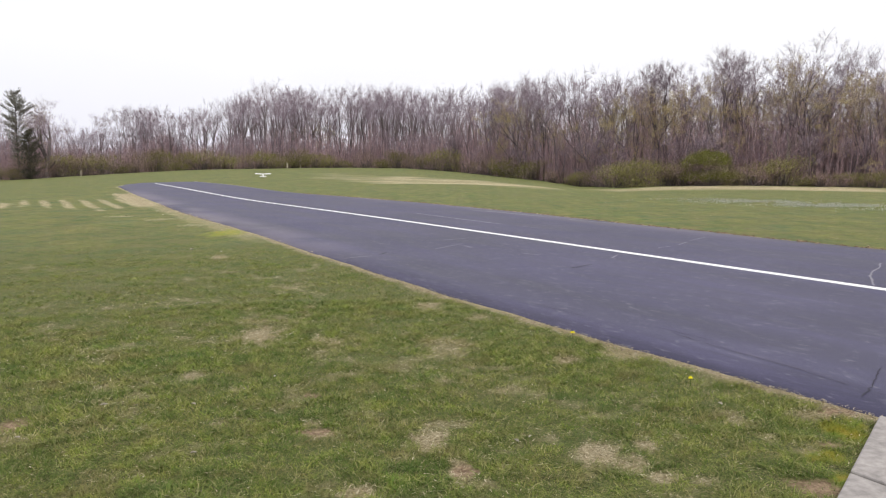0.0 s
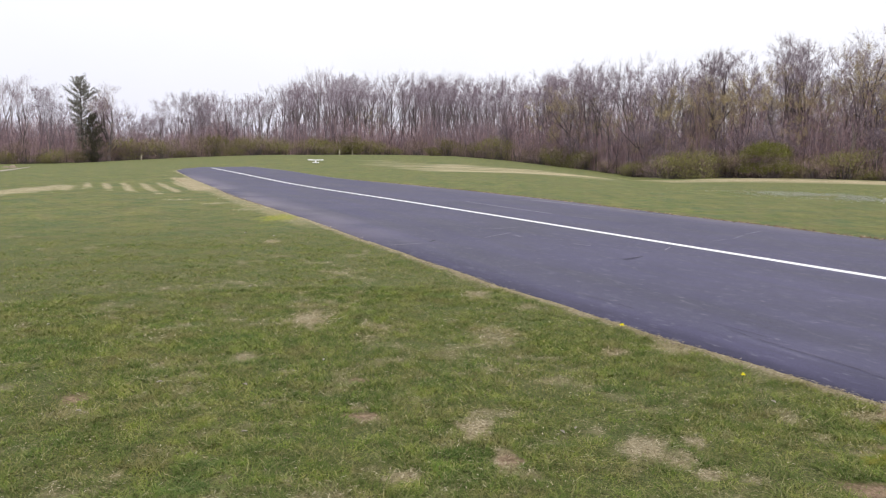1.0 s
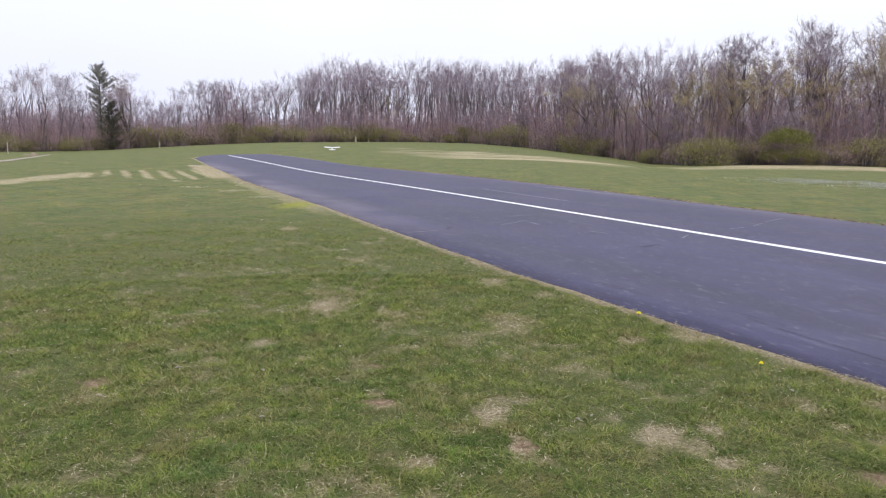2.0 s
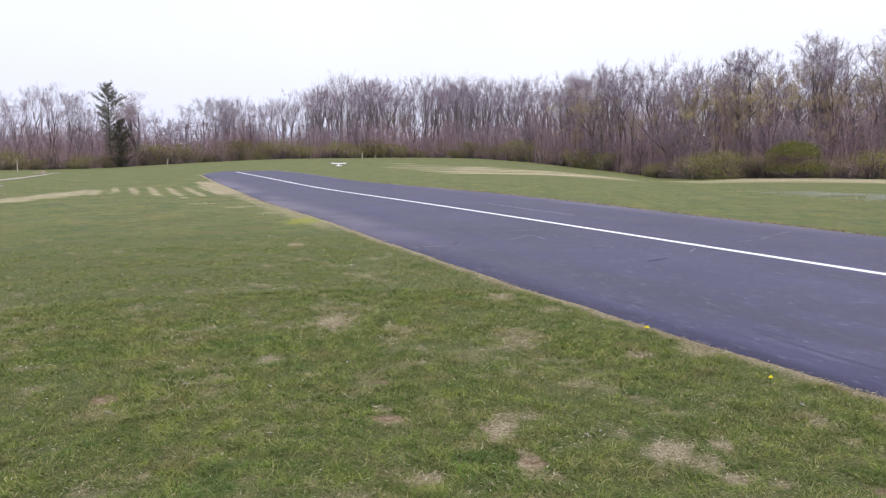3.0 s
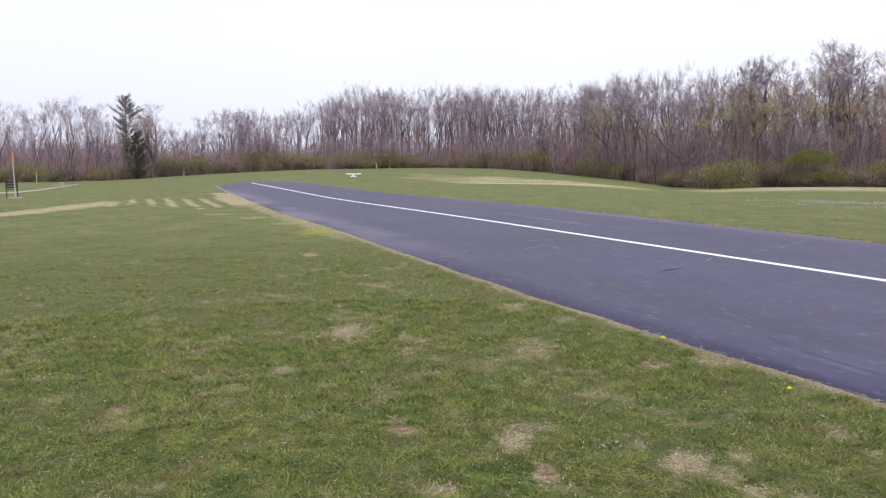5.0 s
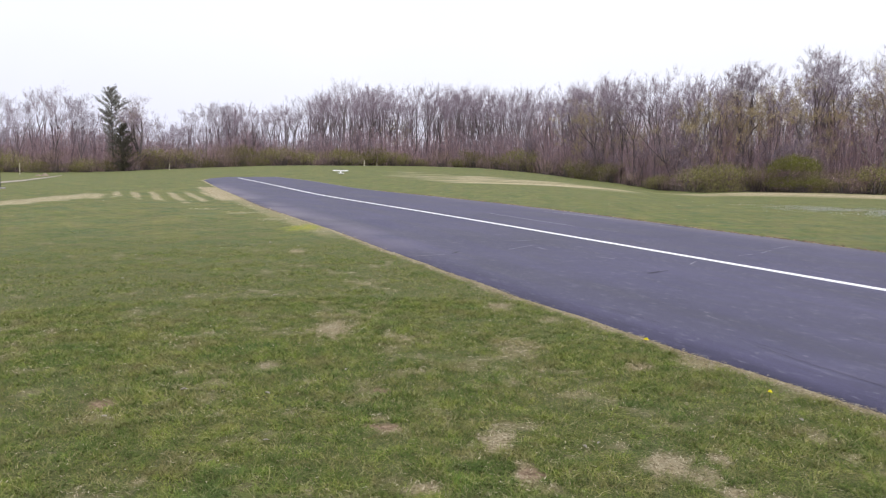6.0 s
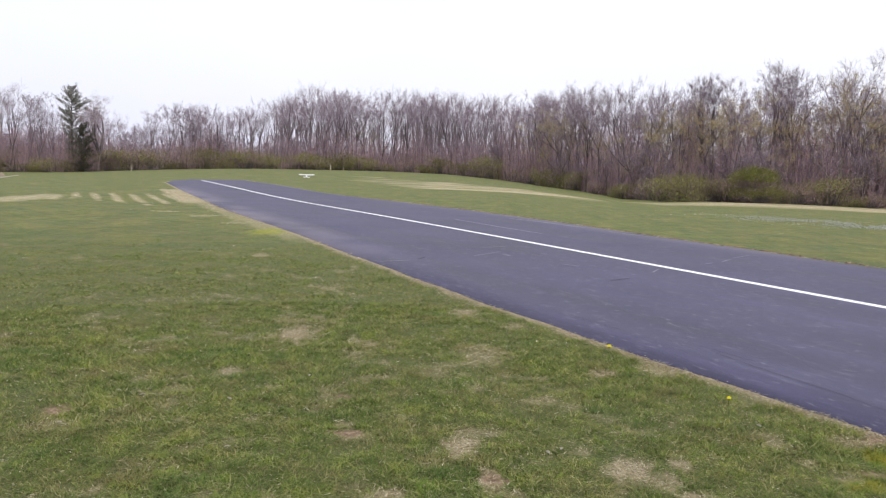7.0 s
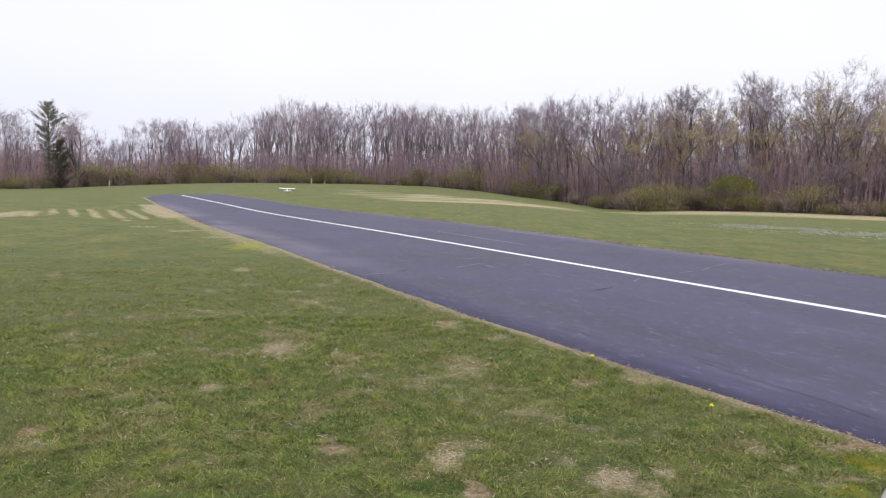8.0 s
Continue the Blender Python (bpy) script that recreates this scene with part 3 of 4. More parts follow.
def grow(seed, tall=17.0, split=0.40, angle=22.0, levels=4, thick=0.16, stems=1, twigs=12, twig=0.95, lift=0.10, leafy=0, leaf=0.075, far=False):
    """A broad-leaved tree that forks again and again: trunk and limbs as tubes, twigs as slivers, and, where it buds, small leaves."""
    rng = np.random.default_rng(seed)
    big, small, tip_a, tip_b, tip_w = [], [], [], [], []

    def limb(p, way, length, r, level):
        pieces = 5 if level == 0 else 2 if far else 3
        line = wander(rng, p, way, length, pieces, 0.05 + 0.032 * level, lift / level if level else 0.03)
        r1 = r * (0.70 if level else 0.78)
        for k in range(pieces):
            f0, f1 = r + (r1 - r) * k / pieces, r + (r1 - r) * (k + 1) / pieces
            if level < (2 if far else 3):
                (big if level < 2 else small).append((line[k], line[k + 1], f0 * (1.45 if level == 0 and k == 0 else 1), f1))
            else:
                tip_a.append(line[k]), tip_b.append(line[k + 1]), tip_w.append(max(0.03, 1.8 * f0))
        if level >= levels:
            for _ in range(twigs):
                f = rng.uniform(0.05, 1.0) * pieces
                k = min(pieces - 1, int(f))
                c = line[k] + (line[k + 1] - line[k]) * (f - k)
                w = line[k + 1] - line[k]
                w = w / np.linalg.norm(w) + rng.normal(0, 0.62, 3) + [0, 0, 0.12]
                w /= np.linalg.norm(w)
                tip_a.append(c), tip_b.append(c + w * twig * rng.uniform(0.4, 1.15)), tip_w.append(0.025 if far else 0.022)
            return
        end = line[-1] - line[-2]
        end = end / np.linalg.norm(end)
        u = np.cross(end, [0.3, 0.9, 0.1])
        u /= np.linalg.norm(u)
        v = np.cross(end, u)
        kids = 3 if level == 0 or rng.uniform() < 0.3 else 2
        a0 = rng.uniform(0, 2 * math.pi)
        first = (1 - split) * tall * 0.40
        for k in range(kids):
            t, az = radians(angle * rng.uniform(0.5, 1.4)), a0 + 2 * math.pi * k / kids + rng.normal(0, 0.35)
            way2 = end * math.cos(t) + (u * math.cos(az) + v * math.sin(az)) * math.sin(t)
            limb(line[-1], way2, (first if level == 0 else length * 0.78) * rng.uniform(0.78, 1.15), r1 * rng.uniform(0.68, 0.88), level + 1)
        for _ in range(2 if level < 2 else 1):
            f = rng.uniform(0.45, 0.95) * pieces
            k = min(pieces - 1, int(f))
            t, az = radians(angle * rng.uniform(1.3, 2.4)), rng.uniform(0, 2 * math.pi)
            way2 = end * math.cos(t) + (u * math.cos(az) + v * math.sin(az)) * math.sin(t)
            limb(line[k] + (line[k + 1] - line[k]) * (f - k), way2, (first if level == 0 else length) * rng.uniform(0.55, 0.8), r1 * 0.5, min(levels, level + 2))

    for k in range(stems):
        lean = 0.0 if stems == 1 else 0.16
        limb((rng.normal(0, 0.12 * (stems > 1)), rng.normal(0, 0.12 * (stems > 1)), -0.3), (rng.normal(0, lean + 0.03), rng.normal(0, lean + 0.03), 1), split * tall * rng.uniform(0.85, 1.1), thick * (0.8 if stems > 1 else 1), 0)
    trunk = joined([tubes(big, 4 if far else 6)] + ([tubes(small, 3 if far else 4)] if small else []))
    crown = slivers(tip_a, tip_b, np.array(tip_w), rng)
    k = tall / np.quantile(crown[0][:, 2], 0.998)
    stretch = np.array([min(1.0, k), min(1.0, k), k])
    buds = None
    if leafy:
        A, B = np.array(tip_a), np.array(tip_b)
        pick = rng.integers(0, len(A), leafy)
        P = (A[pick] + (B[pick] - A[pick]) * rng.uniform(0.2, 1.1, (leafy, 1)) + rng.normal(0, 0.12, (leafy, 3))) * stretch
        buds = leaves(P, leaf, rng)
    return (trunk[0] * stretch, trunk[1]), (crown[0] * stretch, crown[1]), buds


def conifer(seed, tall, profile, base=0.25, ragged=0.35, sweep=0.25, whorl=0.55, tuft=22, inner=0.25):
    """A conifer: whorls of boughs, swept up or flat, with tufts of needles towards their ends. profile: reach of the boughs by share of the height."""
    rng = np.random.default_rng(seed)
    line = wander(rng, (0, 0, -0.3), (0, 0, 1), tall, 10, 0.012, 0.03)
    big = [(line[k], line[k + 1], 0.2 * (1 - 0.95 * k / 10), 0.2 * (1 - 0.95 * (k + 1) / 10)) for k in range(10)]
    small, A, B = [], [], []
    levels = int(tall * (1 - base) / whorl)
    for i in range(levels):
        f = base + (0.99 - base) * (i / levels)
        k = min(9, int(f * 10))
        p = line[k] + (line[k + 1] - line[k]) * (f * 10 - k)
        for j in range(6):
            if rng.uniform() < ragged * 0.4:
                continue
            a = rng.uniform(0, 2 * math.pi)
            reach = float(np.interp(f, *zip(*profile))) * rng.uniform(1 - ragged, 1 + ragged) + 0.12
            b = wander(rng, p, (math.cos(a), math.sin(a), sweep), reach, 3, 0.07, 0.10 * sweep)
            for q in range(3):
                small.append((b[q], b[q + 1], 0.04 - 0.01 * q, 0.03 - 0.01 * q))
            n = int(tuft * reach) + 5
            f2 = rng.uniform(inner, 1.05, (n, 1))
            P = b[0] + (b[3] - b[0]) * f2 + rng.normal(0, 0.12, (n, 3))
            out = (b[3] - b[0]) / np.linalg.norm(b[3] - b[0])
            A.append(P), B.append(P + (out + rng.normal(0, 0.6, (n, 3)) + [0, 0, 0.3]) * 0.24)
    trunk = joined([tubes(big, 6), tubes(small, 3)])
    return trunk, slivers(np.concatenate(A), np.concatenate(B), 0.085, rng), None


def shrub(seed, tall, wide, leaf_count, leaf=0.10, lobes=9, dome=False):
    """A many-stemmed shrub: arching stems, and leaves in uneven clumps along their ends."""
    rng = np.random.default_rng(seed)
    segs, pts, ta, tb = [], [], [], []
    centres = []
    for i in range(lobes):
        a, r = rng.uniform(0, 2 * math.pi), rng.uniform(0.15, 1.0)
        if dome:
            r = math.sqrt((i + 0.5) / lobes) * 0.95
            a = 2.4 * i + rng.normal(0, 0.2)
            centres.append((math.cos(a) * r * wide * 0.40, math.sin(a) * r * wide * 0.36, tall * (0.30 + 0.46 * math.sqrt(1 - 0.9 * r * r)) * rng.uniform(0.9, 1.06), rng.uniform(0.55, 0.85)))
            if r > 0.45:
                centres.append((math.cos(a) * r * wide * 0.42, math.sin(a) * r * wide * 0.38, tall * rng.uniform(0.14, 0.3), rng.uniform(0.5, 0.7)))
            continue
        centres.append((math.cos(a) * r * wide * 0.46, math.sin(a) * r * wide * 0.36, tall * rng.uniform(0.16, 0.84) * (1.08 - 0.40 * r * r), rng.uniform(0.55, 1.1)))
    for cx, cy, cz, k in centres:
        for _ in range(4):
            x0, y0 = cx * 0.25 + rng.normal(0, wide * 0.06), cy * 0.25 + rng.normal(0, wide * 0.06)
            end = np.array([cx, cy, cz]) + rng.normal(0, 0.35, 3)
            mid = np.array([x0 * 0.5 + end[0] * 0.5, y0 * 0.5 + end[1] * 0.5, end[2] * 0.62])
            segs += [((x0, y0, -0.15), mid, 0.035, 0.022), (mid, end, 0.022, 0.008)]
            for _ in range(14):
                f = rng.uniform(0, 1)
                q = mid + (end - mid) * f
                ta.append(q), tb.append(q + rng.normal(0, 0.55, 3) + [0, 0, 0.25])
        n = int(leaf_count / lobes * k)
        u = rng.normal(size=(n, 3))
        u /= np.linalg.norm(u, axis=1, keepdims=True)
        rad = rng.uniform(0.15, 1.0, (n, 1)) ** 0.45 * (1 + 0.35 * rng.normal(size=(n, 1)) * 0.6)
        pts.append(np.array([cx, cy, cz]) + u * rad * np.array([0.26 * wide, 0.24 * wide, 0.25 * tall]) * (0.75 + 0.35 * k) * (0.62 if dome else 1.0))
    P = np.concatenate(pts)
    P = P[P[:, 2] > 0.05]
    return joined([tubes(segs, 4)]), slivers(ta, tb, 0.02, rng), leaves(P, leaf, rng)


def thing_tree(name, made, mats, label, category, names=("trunk", "crown", "foliage")):
    root = tagged(new(name), label, category)
    for nm, arrays, mt in zip(names, made, mats):
        if arrays is not None:
            part(nm, tri_mesh(nm, *arrays, [mt]), mt, root)
    return root


def spot(bearing, beyond):
    """A place at a bearing, so far behind the edge of the woods."""
    b = radians(bearing)
    r = float(np.interp(bearing, W_BEARING, W_RANGE)) + beyond
    x, y = r * math.sin(b), r * math.cos(b)
    return x, y, float(rise(x, y))


def at_column(c):
    return math.degrees(math.atan((c - 784.0) / 1300.0))


KINDS = [grow(100 + i, 17.0, sp, an, 4, th, st, tw, tg, li) for i, (sp, an, th, st, tw, tg, li) in enumerate((
    (0.42, 17, 0.15, 1, 13, 0.95, 0.12), (0.34, 24, 0.18, 1, 13, 1.0, 0.10), (0.50, 14, 0.13, 1, 14, 0.9, 0.14), (0.30, 22, 0.17, 2, 11, 1.0, 0.12), (0.38, 27, 0.20, 1, 13, 1.05, 0.08),
    (0.46, 19, 0.14, 1, 14, 0.9, 0.12), (0.55, 13, 0.12, 1, 14, 0.85, 0.15), (0.28, 26, 0.20, 1, 13, 1.05, 0.10), (0.36, 20, 0.15, 2, 11, 0.95, 0.13), (0.44, 23, 0.17, 1, 13, 1.0, 0.10)))]
BUDDING = [grow(200 + i, 15.0, 0.30, 30, 4, 0.13, 1, 12, 1.1, 0.06, 6500, 0.070) for i in range(3)]
FAR_KINDS = [grow(130 + i, 17.0, sp, an, 3, th, 1, 22, 1.3, 0.12, far=True) for i, (sp, an, th) in enumerate((
    (0.48, 14, 0.15), (0.52, 12, 0.14), (0.44, 17, 0.17), (0.56, 12, 0.13), (0.40, 19, 0.18), (0.50, 16, 0.15)))]
LOW = [grow(300 + i, 7.0, 0.20, 24, 4, 0.08, 2 if i % 2 else 1, 11, 0.8, 0.12) for i in range(4)]
TAN_LABEL = "tall bare grey-brown woodland tree with fine upright twigs"
BUD_LABEL = "woodland tree hazed with pale yellow-green spring buds"


def hidden(root):
    """A pattern to copy from: take it out again once it has been copied."""
    for o in (*root.children_recursive, root):
        bpy.data.objects.remove(o)


def front_trees():
    rng = np.random.default_rng(7)
    patterns = [thing_tree("bare_tree", k, (M_BARK, M_TWIG), TAN_LABEL, "tree") for k in KINDS]
    stout = [thing_tree("bare_tree", grow(160 + i, 14.0, sp, an, 5, th, 1, 9, 0.7, 0.26), (M_BARK, M_TWIG), "tall bare tree with long grey rising limbs", "tree") for i, (sp, an, th) in enumerate(((0.34, 15, 0.17), (0.28, 17, 0.18), (0.42, 12, 0.14), (0.32, 16, 0.17)))]
    for c, beyond, tall, k, turn in ((-115, 5, 13.2, 4, 0), (-75, 2, 14.0, 7, 40), (-60, 6, 12.8, 1, 200), (-42, 4, 12.4, 2, 90), (-25, 7, 12.6, 5, 10), (-8, 9, 12.0, 0, 130), (8, 8, 12.6, 9, 250),
                                     (-150, 4, 13.0, 7, 300), (-185, 6, 12.5, 1, 60), (-215, 3, 13.2, 4, 20), (-20, 0, 8.2, 8, 0), (70, 11, 11.0, 0, 30), (112, 12, 10.5, 5, 80), (185, 6, 10.4, 6, 0),
                                     (218, 5, 11.6, 2, 10), (238, 6, 12.0, 6, 50), (262, 7, 12.0, 2, 90)):
        x, y, z = spot(at_column(c), beyond)
        ob = copy_thing(stout[k % 4], pose(x, y, z, 0, 0, turn) @ Matrix.Diagonal((tall / 14,) * 3 + (1,)))
        tagged(ob, group="bare trees along the edge of the woods")
    for p in stout:
        hidden(p)
    b = at_column(150)
    while b < 41.0:
        k = int(rng.integers(0, len(KINDS)))
        x, y, z = spot(b, rng.uniform(3.0, 12.0))
        tall = float(np.interp(b, W_BEARING, W_TALL)) * rng.uniform(0.80, 1.03)
        ob = copy_thing(patterns[k], pose(x, y, z, 0, 0, rng.uniform(0, 360)) @ Matrix.Diagonal((tall / 17,) * 3 + (1,)))
        tagged(ob, group="bare trees along the edge of the woods")
        b += rng.uniform(0.4, 1.1)
    for p in patterns:
        hidden(p)
    patterns = [thing_tree("budding_tree", k, (M_BARK, M_TWIG, M_BUD), BUD_LABEL, "tree") for k in BUDDING]
    for i, (c, beyond, tall) in enumerate(((925, 3, 12.5), (1060, 6, 11), (1130, 5, 11.5), (1215, 4, 13.5), (1180, 5, 12.5), (1290, 5, 12), (1425, 5, 15.5), (1400, 7, 13.5), (1520, 4, 13.5),
                                          (1560, 8, 12), (1610, 9, 12.5), (1665, 11, 13), (1170, 5, 9.5), (1000, 6, 9), (560, 14, 11), (1345, 9, 10), (1480, 8, 10), (905, 4, 13), (1100, 9, 13.5), (1145, 8, 13), (1250, 7, 12), (1375, 8, 13), (1540, 6, 14))):
        x, y, z = spot(at_column(c), beyond)
        ob = copy_thing(patterns[i % 3], pose(x, y, z, 0, 0, 77 * i) @ Matrix.Diagonal((tall / 15,) * 3 + (1,)))
        tagged(ob, group="budding trees")
    for p in patterns:
        hidden(p)
    patterns = [thing_tree("understorey_tree", k, (M_BARK, M_TWIG), "small bare bushy understorey tree with purplish twigs", "tree") for k in LOW]
    b = -43.0
    i = 0
    while b < 41.0:
        x, y, z = spot(b, rng.uniform(1.5, 7.0))
        tall = rng.uniform(4.5, 8.5)
        ob = copy_thing(patterns[i % 4], pose(x, y, z, 0, 0, rng.uniform(0, 360)) @ Matrix.Diagonal((tall / 7,) * 3 + (1,)))
        tagged(ob, group="understorey trees")
        b += rng.uniform(0.5, 1.3)
        i += 1
    for p in patterns:
        hidden(p)


front_trees()


def single_trees():
    x, y, z = spot(at_column(42), 2.0)
    r = thing_tree("pine_tree", conifer(401, 13.8, ((0, 0.7), (0.3, 0.8), (0.45, 1.1), (0.6, 1.8), (0.72, 2.2), (0.82, 1.5), (0.9, 0.9), (1, 0.25)), 0.16, 0.45, 0.55, 0.44, 24, 0.25), (M_BARK, M_NEEDLE), "tall ragged dark evergreen pine at the woods edge", "tree", ("trunk", "foliage"))
    r.matrix_basis = pose(x, y, z)
    x, y, z = spot(at_column(62), -0.5)
    r = thing_tree("cedar_tree", conifer(402, 7.8, ((0, 2.0), (0.4, 1.7), (1, 0.2)), 0.03, 0.5, 0.5, 0.34, 30, 0.15), (M_BARK, M_CEDAR), "small dark evergreen cedar beside the tall pine", "tree", ("trunk", "foliage"))
    r.matrix_basis = pose(x, y, z)
    x, y, z = spot(at_column(89), 0.5)
    r = thing_tree("round_tree", grow(472, 12.0, 0.24, 28, 5, 0.36, 1, 12, 0.7, 0.06, 2000, 0.045), (M_BARK, M_TWIG, M_BUD), "broad round-crowned bare tree with grey limbs", "tree")
    r.matrix_basis = pose(x, y, z)
    x, y, z = spot(at_column(1392), 1.0)
    r = thing_tree("pale_tree", grow(404, 9.5, 0.25, 25, 4, 0.12, 1, 12, 0.9), (M_PALE_BARK, M_TWIG), "small bare tree with a pale trunk before the woods", "tree")
    r.matrix_basis = pose(x, y, z)
    for i, (c, tall, beyond, sp, an) in enumerate(((1425, 19.5, 6, 0.40, 20), (1447, 18.5, 8, 0.45, 16), (1395, 18.5, 7, 0.42, 18), (1275, 18.6, 8, 0.48, 22), (1318, 18.4, 9, 0.45, 22), (935, 17.2, 6, 0.42, 27), (965, 16.8, 5, 0.40, 24),
                                                   (1085, 17.4, 12, 0.45, 25), (1035, 16.8, 9, 0.48, 22), (880, 17.2, 9, 0.5, 18), (1560, 17.5, 9, 0.4, 22), (1155, 17.0, 6, 0.62, 12), (1185, 17.4, 8, 0.60, 12), (1205, 16.6, 6, 0.62, 10))):
        x, y, z = spot(at_column(c), beyond)
        r = thing_tree("tall_tree", grow(410 + i, tall * 0.95, sp, an, 5, 0.20, 1, 11, 0.9, 0.10), (M_BARK, M_TWIG), "tall bare tree standing above the woods with forked limbs", "tree")
        r.matrix_basis = pose(x, y, z, 0, 0, 50 * i)


single_trees()


def shrubs():
    rng = np.random.default_rng(17)
    names = ("branchwork", "twigwork", "foliage")
    makes = [shrub(500 + i, 3.0, 5.0, 3500, 0.066, 11) for i in range(5)]
    patterns = [thing_tree("green_shrub", m, (M_BARK, M_BRUSH, M_LEAF), "olive-green leafing shrub at the woods edge", "shrub", names) for m in makes]
    thin = [shrub(510 + i, 3.0, 4.5, 2400, 0.050, 10) for i in range(3)]
    patterns += [thing_tree("brown_shrub", m, (M_BARK, M_BRUSH, M_BROWN_LEAF), "brownish twiggy shrub barely in bud", "shrub", names) for m in thin]
    b = -43.0
    while b < 41.0:
        x, y, z = spot(b, rng.uniform(-1.8, 1.2))
        tall = rng.choice((1.9, 2.5, 3.1, 3.7, 4.3)) * rng.uniform(0.85, 1.1) * (1.0 if b < 6 else 0.82)
        wide = tall ** 0.7 * 1.45 * rng.uniform(0.9, 1.4)
        i = int(rng.integers(0, 5)) if rng.uniform() < 0.66 else 5 + int(rng.integers(0, 3))
        ob = copy_thing(patterns[i], pose(x, y, z, 0, 0, rng.uniform(0, 360)) @ Matrix.Diagonal((wide / 3, wide / 3, tall / 3, 1)))
        tagged(ob, group="shrubs along the woods")
        b += math.degrees(wide * 0.9 / float(np.interp(b, W_BEARING, W_RANGE))) * rng.uniform(0.5, 1.05)
    for p in patterns:
        hidden(p)
    x, y, z = spot(at_column(1252), -2.0)
    r = thing_tree("big_shrub", shrub(520, 4.9, 6.4, 16000, 0.060, 26, True), (M_BARK, M_BRUSH, M_BRIGHT_LEAF), "large round bright-green leafing shrub before the woods", "shrub", ("branchwork", "twigwork", "foliage"))
    r.matrix_basis = pose(x, y, z)


shrubs()


def woods_behind():
    """The rows of trees further in, which nobody could count."""
    rng = np.random.default_rng(27)
    wood, twig = [], []
    for n in range(640):
        b = rng.uniform(-46, 44) if n % 6 else rng.uniform(-18, 6)
        x, y, z = spot(b, 8 + 50 * rng.uniform() ** 1.3)
        if b < -29 and rng.uniform() < 0.72:
            continue
        k = FAR_KINDS[int(rng.integers(0, len(FAR_KINDS)))]
        r = math.hypot(x, y)
        edge = float(np.interp(b, W_BEARING, W_RANGE))
        s = float(np.interp(b, W_BEARING, W_TALL)) * rng.uniform(0.74, 1.04) / 17 * min(1.10, r / edge)
        a = rng.uniform(0, 2 * math.pi)
        ca, sa = math.cos(a) * s, math.sin(a) * s
        M = np.array([[ca, -sa, 0], [sa, ca, 0], [0, 0, s]])
        wood.append((k[0][0] @ M.T + [x, y, z], k[0][1]))
        keep = rng.uniform(size=len(k[1][1])) < 0.66
        twig.append((k[1][0].reshape(-1, 3, 3)[keep].reshape(-1, 3) @ M.T + [x, y, z], np.arange(3 * keep.sum()).reshape(-1, 3)))
    W, C = joined(wood), joined(twig)
    V, T = joined([W, C])
    me = tri_mesh("woods", V, T, [M_HAZED_BARK, M_TWIG], np.r_[np.zeros(len(W[1])), np.ones(len(C[1]))])
    tagged(new("woods", me), "deep stand of bare brown spring woodland", "woods", kind="stuff")


woods_behind()


def undergrowth():
    """Thin bare saplings and brush under the trees."""
    rng = np.random.default_rng(37)
    A, B, w = [], [], []
    for n in range(32000):
        b = rng.uniform(-46, 44) if n % 2 else rng.uniform(*((4, 40), (-42, -20), (-21, 5))[n // 2 % 3])
        x, y, z = spot(b, 1.5 + 58 * rng.uniform() ** 1.3)
        tall = rng.uniform(0.12, (0.62 if b < -20 else 0.50) if b < 1 else 0.74) * float(np.interp(b, W_BEARING, W_TALL))
        tall *= 0.55 + 0.85 * float(value_noise(np.array(b * 0.8), np.array(0.5), 97))
        p = np.array([x, y, z - 0.1])
        q = p + np.array([rng.normal(0, 0.09 * tall), rng.normal(0, 0.09 * tall), tall])
        A.append(p), B.append(q), w.append(0.085)
        k = 10
        c = p + (q - p) * rng.uniform(0.12, 1.0, (k, 1))
        e = c + rng.normal(0, 0.5, (k, 3)) * [1, 1, 0.6] + [0, 0, 0.7]
        A.extend(c), B.extend(e), w.extend([0.048] * k)
    V, T = slivers(A, B, np.array(w), rng)
    tagged(new("undergrowth", tri_mesh("undergrowth", V, T, [M_BRUSH])), "tangled bare brown undergrowth beneath the trees", "undergrowth", kind="stuff")


undergrowth()


# ---- grass, flowers and stones on the field ----
def blades(rng, x, y, tall, width, lean, bent):
    """Grass blades, one at each place: near ones bend over, the others are one plain triangle."""
    n = len(x)
    dry = dryness(x, y)
    z = rise(x, y) - 0.006
    tuft = 0.5 * fbm(x * 1.6, y * 1.6, 91, 4) + 0.5 * step(0.3, 0.7, fbm(x * 9.0, y * 9.0, 92, 3))
    tall = tall * rng.uniform(0.4, 1.3, n) * (1 - 0.6 * dry) * (0.45 + 1.1 * tuft)
    a = rng.uniform(0, 2 * math.pi, n)
    side = np.c_[np.cos(a), np.sin(a), np.zeros(n)] * (width * rng.uniform(0.6, 1.3, n) / 2)[:, None]
    f = a + math.pi / 2 + rng.normal(0, 0.5, n)
    out = np.c_[np.cos(f), np.sin(f), np.zeros(n)] * (tall * (lean * rng.uniform(0.2, 1.5, n)) + 0.022 * dry)[:, None]
    root, up = np.c_[x, y, z], np.c_[np.zeros(n), np.zeros(n), tall]
    i = np.arange(n)[:, None]
    if bent:
        V = np.stack([root - side, root + side, root + out * 0.35 + up * 0.62 - side * 0.75, root + out * 0.35 + up * 0.62 + side * 0.75, root + out + up * 0.9], 1)
        T = np.concatenate([i * 5 + [0, 1, 3], i * 5 + [0, 3, 2], i * 5 + [2, 3, 4]])
    else:
        V = np.stack([root - side, root + side, root + out + up], 1)
        T = i * 3 + [0, 1, 2]
    k = V.shape[1]
    return V.reshape(-1, 3), T, np.repeat(dry, k), np.repeat(mossiness(x, y), k)


